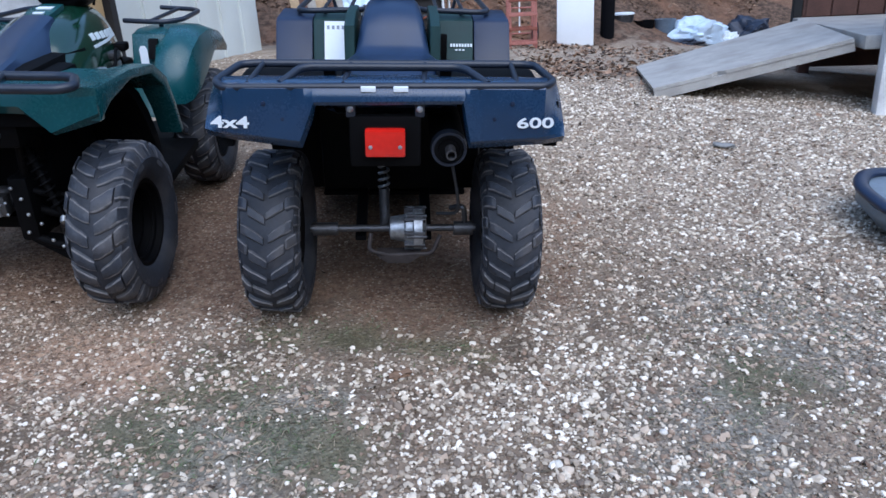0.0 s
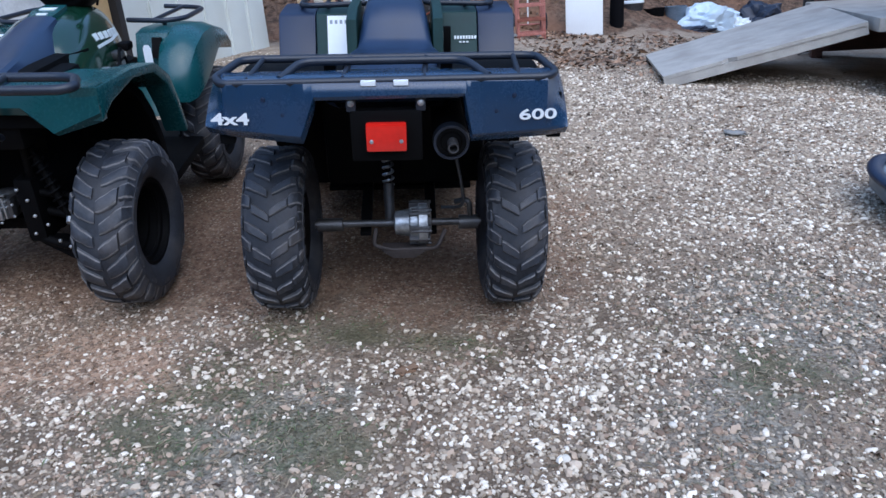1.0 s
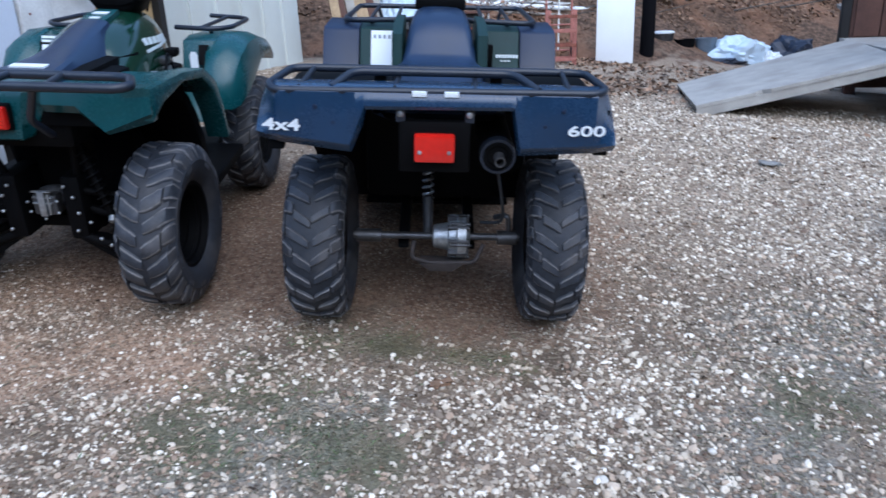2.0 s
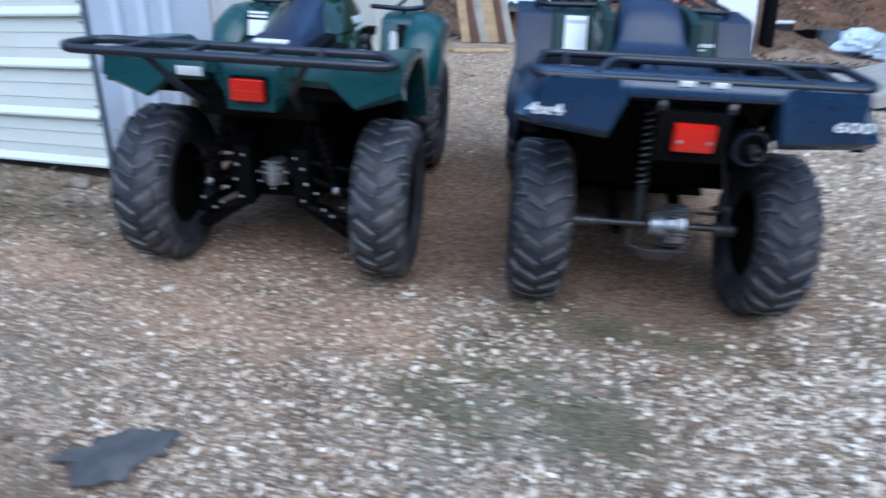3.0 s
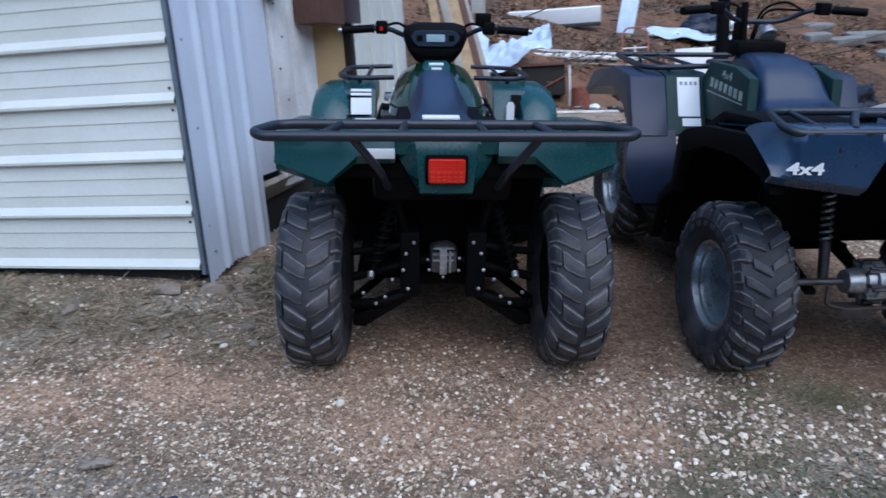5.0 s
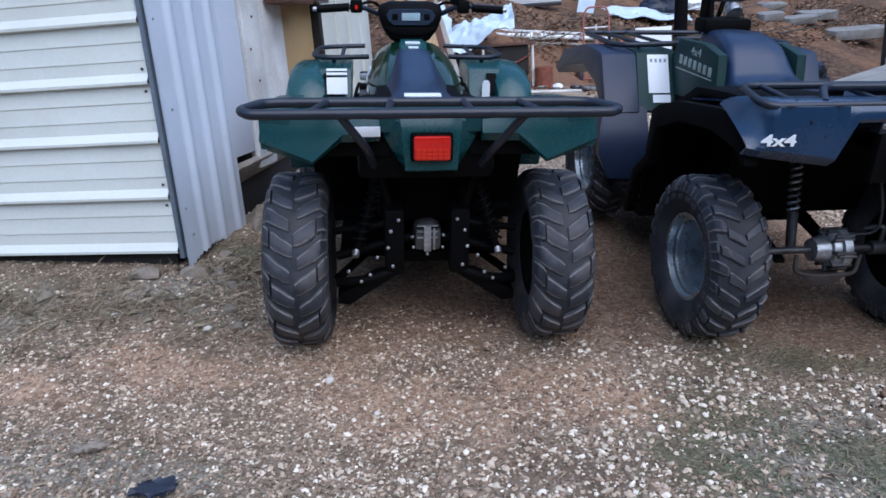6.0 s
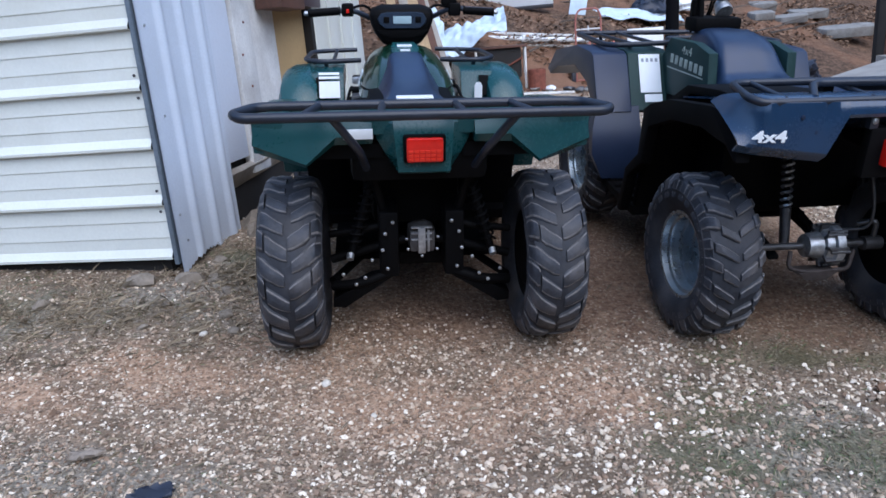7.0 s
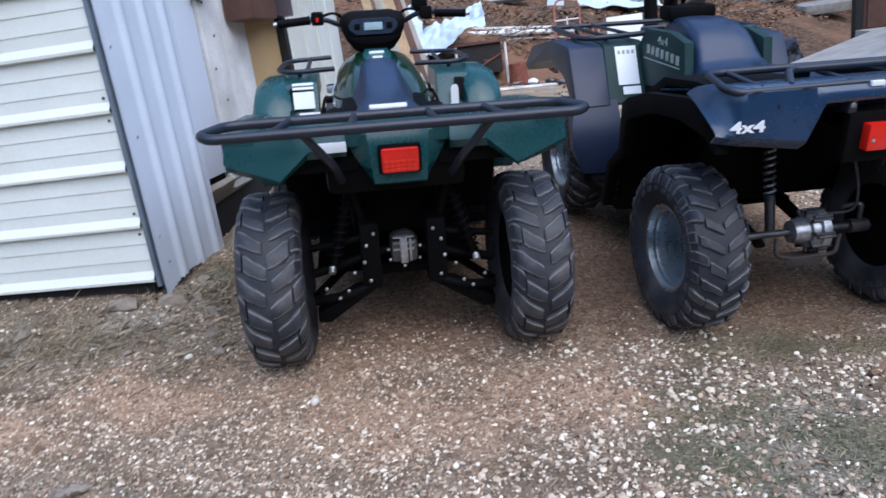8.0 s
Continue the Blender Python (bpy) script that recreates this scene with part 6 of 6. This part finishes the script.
def bucket(x, y, r, h, mat, label, lid=None):
    b = thing("bucket", pose(x, y, ground_z(x, y) - 0.01), label, "bucket", "buckets by the bank")
    bm = B()
    lathe(bm, [(0, 0.001), (0, r * 0.86), (h * 0.9, r), (h, r * 1.05), (h, r * 0.97), (h * 0.9, r * 0.95), (0.02, r * 0.82), (0.02, 0.001)], pose(0, 0, 0, 0, -90, 0), 24)
    part("shell", bm, mat, b)
    if lid:
        bm = B()
        lathe(bm, [(0, 0.001), (0, r * 1.07), (0.02, r * 1.07), (0.03, r * 0.9), (0.024, 0.001)], pose(0, 0, h + 0.002, 0, -90, 0), 24)
        part("lid", bm, lid, b)
    bm = B()
    tube(bm, [(-r, 0, h * 0.85), (-r * 0.7, -r * 0.6, h * 0.5), (0, -r * 1.08, h * 0.42), (r * 0.7, -r * 0.6, h * 0.5), (r, 0, h * 0.85)], 0.004, 0.06, seg=6)
    part("handle", bm, "steel", b)
    return b


def build_back():
    # white board standing before a dark post
    bm = B()
    box(bm, (0, -0.012, 0), (0.46, 0.012, 0.79), 0.003)
    ob = part("board", bm, "white")
    ob.matrix_world = pose(-0.49, 9.47, ground_z(-0.26, 9.47) - 0.01, -4, 0, 5)
    tagged(ob, "clean white panel standing on edge before the bank", "board")
    bm = B()
    rod(bm, (0.135, 9.95, 0.25), (0.14, 9.99, 2.3), 0.095, 0.08, 14)
    crumple(bm, 0.012, 9, 3)
    tagged(part("post", bm, "char"), "blackened wooden post behind the white board", "post")
    # red slatted crate
    c = thing("crate", pose(-0.84, 8.72, ground_z(-0.84, 8.72) - 0.005, 0, 0, 12), "rusty red slatted steel crate on the ground", "crate")
    for sx in (-0.15, 0.15):
        for sy in (-0.12, 0.12):
            bm = B()
            box(bm, (sx - 0.014, sy - 0.014, 0), (sx + 0.014, sy + 0.014, 0.62), 0.003)
            part("upright", bm, "red_paint", c)
    for k in range(4):
        for sy in (-0.142, 0.142):
            bm = B()
            box(bm, (-0.165, sy - 0.005, 0.05 + 0.16 * k), (0.165, sy + 0.005, 0.085 + 0.16 * k), 0.002)
            part("slat", bm, "rust" if k % 2 else "red_paint", c)
    # buckets, sacks
    bucket(0.325, 10.55, 0.15, 0.27, "steel", "dull metal bucket with a pale lid", "label")
    bucket(0.62, 10.55, 0.135, 0.30, "black", "black plastic bucket by the bank")
    bucket(0.90, 10.62, 0.14, 0.34, "flash", "grey-blue plastic bucket by the bank")
    sack("plastic_sack", 1.30, 10.55, (0.36, 0.22, 0.24), "tarp", "crumpled pale plastic sack on the litter", 4.0, 10)
    sack("plastic_sack", 1.72, 10.6, (0.18, 0.14, 0.15), "label", "small white crumpled sack", 9.0, 40)
    sack("rubbish_bag", 2.02, 10.9, (0.34, 0.26, 0.26), "navy_bag", "dark blue full rubbish bag", 6.0, 0)
    sack("rubbish_bag", 1.08, 10.3, (0.28, 0.14, 0.07), "navy_bag", "flattened dark bag on the ground", 2.0, 20)
    # grill cart with a tarp thrown over
    gz = ground_z(-2.1, 8.95)
    cab = thing("grill_cart", pose(-2.12, 8.95, gz - 0.01, 0, 0, 4), "blackened grill cart with a wooden shelf", "grill cart")
    bm = B()
    box(bm, (-0.30, -0.22, 0.14), (0.26, 0.22, 0.50), 0.02)
    part("firebox", bm, "dark", cab)
    bm = B()
    box(bm, (-0.42, -0.26, 0.502), (0.34, 0.26, 0.53), 0.004)
    part("shelf", bm, "brown", cab)
    for sx in (-0.30, 0.31):
        for sy in (-0.23, 0.23):
            bm = B()
            rod(bm, (sx, sy, 0), (sx, sy, 0.50), 0.016)
            part("leg", bm, "white_wood", cab)
    bm = B()
    rod(bm, (-0.28, -0.235, 0.1), (0.28, -0.235, 0.38), 0.010)
    part("brace", bm, "rust", cab)
    for k, (x, z) in enumerate(((-0.06, 0.24), (0.08, 0.30))):
        bm = B()
        box(bm, (x - 0.05, -0.228, z - 0.012), (x + 0.05, -0.220, z + 0.012), 0.003)
        part("badge", bm, "steel", cab)
    bm = B()
    bmesh.ops.create_grid(bm, x_segments=60, y_segments=40, size=0.5)
    for v in bm.verts:
        x, y = v.co.x * 1.35, v.co.y * 0.9
        fold = 0.10 * noise.noise(Vector((x * 3.5, y * 4, 1))) + 0.06 * abs(noise.noise(Vector((x * 8, y * 7, 4)))) + 0.03 * math.sin(x * 9 + y * 6)
        v.co = Vector((x, y, 0.10 + 0.40 * max(-0.3, x) + 1.2 * fold + 0.12 * math.exp(-(x * x + y * y) * 8) - 0.7 * max(0, -x - 0.36) - 0.45 * max(0, -y - 0.26) - 0.45 * max(0, y - 0.26)))
    bmesh.ops.solidify(bm, geom=bm.faces[:], thickness=0.006)
    ob = part("tarp", bm, "tarp", angle=60)
    ob.matrix_world = pose(-2.72, 9.05, gz + 0.53, 14, 0, 6)
    tagged(ob, "crumpled pale blue plastic sheet thrown over the cart", "tarp")
    sack("plastic_sack", -3.02, 8.9, (0.24, 0.2, 0.42), "tarp", "tall pale plastic sack under the tarp", 3.0, 0, 0.0)
    # lumber leaning by the shed's end
    rng = random.Random(14)
    for i in range(7):
        x = -2.98 + 0.06 * i + rng.uniform(-0.02, 0.02)
        y = 7.05 + 0.06 * i
        z = ground_z(x, y)
        plank("board", (x + 0.10, y, z), (x - 0.22 + rng.uniform(-0.10, 0.10), y + 0.25, z + 1.3 + rng.uniform(-0.3, 0.3)), 0.09, 0.022, ("wood", "brown", "grey_wood", "wood")[i % 4], "rough plank leaning by the shed's end", "plank", "leaning planks", (1, 0.2, 0))
    plank("plank", (-2.75, 6.2, ground_z(-2.75, 6.2) + 0.016), (-2.35, 6.7, ground_z(-2.35, 6.7) + 0.016), 0.10, 0.03, "wood", "short weathered plank on the ground", "plank", "", (0.6, -0.5, 0))
    plank("plank", (-2.05, 7.66, ground_z(-2.05, 7.66) + 0.014), (-1.25, 8.45, ground_z(-1.25, 8.45) + 0.014), 0.12, 0.025, "white_wood", "pale board lying on the earth", "plank", "", (-0.7, 0.7, 0))
    # white pipes along the bank
    for i, (off, r) in enumerate(((0.95, 0.034), (1.10, 0.024), (0.86, 0.020))):
        bm = B()
        x0, x1 = -2.9, 0.15 - 0.35 * i
        pts = []
        for k in range(9):
            x = x0 + (x1 - x0) * k / 8
            y = bank_foot(x) + off
            pts.append((x, y, ground_z(x, y) + r - 0.14))
        # a straight pipe over the bumps
        lift = max(p[2] - (pts[0][2] + (pts[-1][2] - pts[0][2]) * k / 8) for k, p in enumerate(pts))
        a, b2 = Vector(pts[0]) + Vector((0, 0, lift)), Vector(pts[-1]) + Vector((0, 0, lift))
        rod(bm, a, b2, r, seg=14)
        if i == 0:
            rod(bm, a.lerp(b2, 0.33), a.lerp(b2, 0.40), 0.052, seg=14)
        tagged(part("pipe", bm, ("white", "white_wood", "grey_wood")[i]), "long pale plastic pipe lying along the bank", "pipe", "pipes on the bank")
    # hand truck
    x, y = -0.99, 9.62
    h = thing("hand_truck", pose(x, y, ground_z(x, y) - 0.01, -4, 0, -3), "faded red tube hand truck standing at the bank", "hand truck")
    bm = B()
    tube(bm, [(-0.165, 0, 0), (-0.165, 0, 0.92), (-0.12, 0, 1.02), (0.12, 0, 1.02), (0.165, 0, 0.92), (0.165, 0, 0)], 0.013, 0.08)
    part("tube_frame", bm, "red_paint", h)
    for z in (0.10, 0.42, 0.76):
        bm = B()
        rod(bm, (-0.165, 0, z), (0.165, 0, z), 0.011)
        part("cross_bar", bm, "white_wood" if z > 0.7 else "red_paint", h)
    bm = B()
    rod(bm, (0, 0, 0.10), (0, 0, 0.80), 0.010)
    part("centre_bar", bm, "white_wood", h)
    for sx in (-0.2, 0.2):
        bm = B()
        lathe(bm, [(-0.03, 0.03), (-0.03, 0.11), (-0.015, 0.125), (0.015, 0.125), (0.03, 0.11), (0.03, 0.03)], pose(sx, 0.05, 0.125), 20, closed=True)
        part("wheel", bm, "rubber", h)
    # white folded panel, sheets
    g = thing("steel_panel", pose(-2.14, 11.2, ground_z(-2.14, 11.2) - 0.05, 16, 0, 2), "long white folded panel lying on the bank", "panel")
    bm = B()
    box(bm, (-0.70, -0.05, 0.0), (0.70, 0.05, 0.22), 0.006)
    part("face", bm, "white", g)
    bm = B()
    box(bm, (-0.70, -0.09, -0.05), (0.70, 0.05, -0.002), 0.006)
    part("flange", bm, "steel", g)
    bm = B()
    box(bm, (-0.13, -0.008, 0), (0.13, 0.008, 0.80), 0.002)
    ob = part("sheet", bm, "tarp")
    ob.matrix_world = pose(-1.10, 11.3, ground_z(-1.10, 11.3) - 0.06, -8, 12, 10)
    tagged(ob, "pale blue sheet standing askew on the bank", "sheet")
    bm = B()
    bmesh.ops.create_grid(bm, x_segments=24, y_segments=10, size=0.5)
    for v in bm.verts:
        v.co = Vector((v.co.x * 1.35, v.co.y * 0.6, 0.06 * noise.noise(v.co * 5)))
    bmesh.ops.solidify(bm, geom=bm.faces[:], thickness=0.008)
    ob = part("sheet", bm, "tarp", angle=60)
    ob.matrix_world = pose(-0.15, 11.7, ground_z(-0.15, 11.7) + 0.05, 18, 6, 12)
    tagged(ob, "pale blue sheet lying flat on the bank", "sheet")
    plank("timber", (-3.25, 10.8, ground_z(-3.25, 10.8) - 0.05), (-3.22, 10.85, 2.6), 0.20, 0.14, "grey_wood", "grey upright timber on the bank", "timber", "", (1, 0, 0))
    sack("rubbish_bag", 0.15, 12.1, (0.34, 0.26, 0.22), "navy_bag", "large dark bag on the bank", 12.0)
    sack("rubbish_bag", 0.62, 12.6, (0.24, 0.2, 0.16), "label", "small pale bag on the bank", 15.0)
    # broken concrete slabs on the bank
    rng = random.Random(31)
    for x, y, w, d, t in ((2.12, 13.25, 0.44, 0.34, 0.13), (2.63, 13.3, 0.56, 0.34, 0.12), (3.50, 13.25, 0.98, 0.42, 0.16), (3.1, 13.95, 0.7, 0.4, 0.13), (2.3, 14.0, 0.5, 0.4, 0.13), (4.6, 13.6, 0.7, 0.4, 0.15)):
        bm = B()
        pts = []
        n = 11
        for k in range(n):
            a = 2 * math.pi * k / n
            pts.append((math.copysign(abs(math.cos(a)) ** 0.6, math.cos(a)) * w * rng.uniform(0.45, 0.55), math.copysign(abs(math.sin(a)) ** 0.6, math.sin(a)) * d * rng.uniform(0.42, 0.55)))
        prism(bm, pts, 0, t, 2, 0.012)
        ob = part("concrete_slab", bm, "concrete", angle=25)
        ob.matrix_world = pose(x, y, ground_z(x, y) - 0.02, 10, rng.uniform(-4, 4), rng.uniform(-8, 8))
        tagged(ob, "broken grey concrete slab on the bank", "slab", "concrete slabs")
    # rusty can and scraps before the bank
    bm = B()
    lathe(bm, [(0, 0.001), (0, 0.105), (0.26, 0.11), (0.265, 0.10), (0.02, 0.098), (0.02, 0.001)], pose(0, 0, 0, 0, -90, 0), 20)
    ob = part("can", bm, "rust")
    ob.matrix_world = pose(-1.66, 8.7, ground_z(-1.66, 8.7) - 0.005)
    tagged(ob, "rusty brown open can on the earth", "can")
    for i in range(34):
        x, y = rng.uniform(-2.6, -0.7), rng.uniform(8.3, 9.3)
        s = rng.uniform(0.025, 0.075)
        bm = B()
        bmesh.ops.create_icosphere(bm, subdivisions=2, radius=s)
        crumple(bm, s * 0.5, 1 / s * 0.8, i)
        ob = part("scrap", bm, ("label", "rust", "brown", "concrete", "dark", "steel")[i % 6], angle=30)
        ob.matrix_world = pose(x, y, ground_z(x, y) + s * 0.4, 0, 0, 40 * i) @ Matrix.Diagonal((1.3, 1, 0.6, 1))
        tagged(ob, "small scrap of junk lying before the bank", "scrap", "scraps before the bank")
    for i in range(22):
        x = rng.uniform(-2.8, 2.6)
        y = bank_foot(x) + rng.uniform(0.2, 3.0)
        a = rng.uniform(-0.6, 0.6)
        L = rng.uniform(0.4, 1.2)
        x2, y2 = x + L * math.cos(a), y + L * math.sin(a)
        bm = B()
        rod(bm, (x, y, ground_z(x, y) + 0.02), (x2, y2, max(ground_z(x2, y2) + 0.02, ground_z(x, y) + rng.uniform(0.0, 0.3))), rng.uniform(0.008, 0.016), 0.005, 7)
        tagged(part("stick", bm, "bark"), "thin dead stick on the leafy bank", "stick", "sticks on the bank")


build_back()


# ---- scraps on the drive ----
def build_drive_scraps():
    def flat_rag(x, y, w, d, mat, label, seed, yaw, name="rag"):
        bm = B()
        bmesh.ops.create_circle(bm, cap_ends=True, segments=26, radius=1.0)
        bmesh.ops.inset_region(bm, faces=bm.faces[:], thickness=0.3, use_even_offset=True)
        bmesh.ops.triangulate(bm, faces=bm.faces[:])
        bmesh.ops.subdivide_edges(bm, edges=bm.edges[:], cuts=2, use_grid_fill=True)
        for v in bm.verts:
            k = 1 + 0.55 * noise.noise(Vector((v.co.x * 1.7, v.co.y * 1.7, seed))) + 0.45 * noise.noise(Vector((v.co.x * 4.1, v.co.y * 4.1, seed + 7)))
            v.co = Vector((v.co.x * w * k, v.co.y * d * k, 0.012 + 0.018 * abs(noise.noise(Vector((v.co.x * 3.5, v.co.y * 3.5, seed + 3))))))
        bmesh.ops.solidify(bm, geom=bm.faces[:], thickness=0.005)
        ob = part(name, bm, mat, angle=50)
        ob.matrix_world = on_ground(x, y, yaw, 0.004 - dip(x, y))
        return tagged(ob, label, name)
    flat_rag(-2.46, 1.06, 0.06, 0.03, "navy_bag", "crumpled dark blue rag on the gravel", 1.0, 20)
    flat_rag(-2.63, 0.84, 0.055, 0.06, "navy_bag", "dark blue rag trodden into the gravel", 2.0, 60)
    flat_rag(-2.45, 0.93, 0.025, 0.07, "pale_stone", "strip of white torn paper", 3.0, -35, "paper")
    flat_rag(-2.72, 1.17, 0.05, 0.018, "dry_leaf", "large dry brown leaf", 5.0, 25, "leaf")
    flat_rag(-1.72, 0.90, 0.14, 0.075, "old_rubber", "flat grey old rubber scrap", 6.4, 35, "mat")
    flat_rag(0.90, 4.47, 0.07, 0.03, "concrete", "pale flat scrap on the gravel", 8.0, 0, "scrap")
    flat_rag(-0.40, 1.88, 0.035, 0.02, "leaf", "dry pale brown leaf", 9.0, 40, "leaf")
    for x, y, s in ((-2.183, 1.65, 0.016), (-1.989, 1.504, 0.010), (-2.715, 1.872, 0.014), (-3.09, 1.884, 0.013), (-0.40, 1.888, 0.018), (0.418, 1.814, 0.011), (0.129, 1.609, 0.014)):
        bm = B()
        bmesh.ops.create_icosphere(bm, subdivisions=2, radius=s)
        crumple(bm, s * 0.3, 40, x * 7)
        ob = part("white_stone", bm, "pale_stone", angle=40)
        ob.matrix_world = on_ground(x, y, 30 * s * 1000, s * 0.35 - (G0 + GX * x + GY * y - ground_z(x, y))) @ Matrix.Diagonal((1.2, 1, 0.7, 1))
        tagged(ob, "single larger white stone on the drive", "stone", "white stones")
    # sled bow that reaches into view
    s = thing("sled", on_ground(1.49, 3.34, 12) @ Matrix.Diagonal((1, 1, 0.62, 1)), "dark blue plastic sled with a grey underside", "sled")
    bm = B()

    def hull(x, y0, y1, z0, z1):
        return [(x, y0, z1), (x, y0 + 0.04, z0 + 0.05), (x, (y0 + y1) / 2, z0), (x, y1 - 0.04, z0 + 0.05), (x, y1, z1)] + [(x, y1 - 0.015, z1), (x, (y0 + y1) / 2, z1 - 0.03), (x, y0 + 0.015, z1)]
    loft(bm, [hull(-0.10, -0.10, 0.22, 0.17, 0.26), hull(-0.06, -0.22, 0.32, 0.09, 0.28), hull(0.05, -0.30, 0.40, 0.03, 0.28), hull(0.3, -0.32, 0.42, 0.0, 0.27), hull(1.3, -0.32, 0.42, 0.0, 0.26)])
    part("hull", bm, "flash", s, "grey hull")
    bm = B()
    tube(bm, [(1.3, -0.33, 0.275), (0.3, -0.33, 0.285), (0.02, -0.30, 0.295), (-0.10, -0.10, 0.29), (-0.10, 0.22, 0.29), (0.02, 0.40, 0.295), (0.3, 0.43, 0.285), (1.3, 0.43, 0.275)], 0.035, 0.14)
    part("rim", bm, "dark_navy", s, "dark blue rolled rim")


build_drive_scraps()
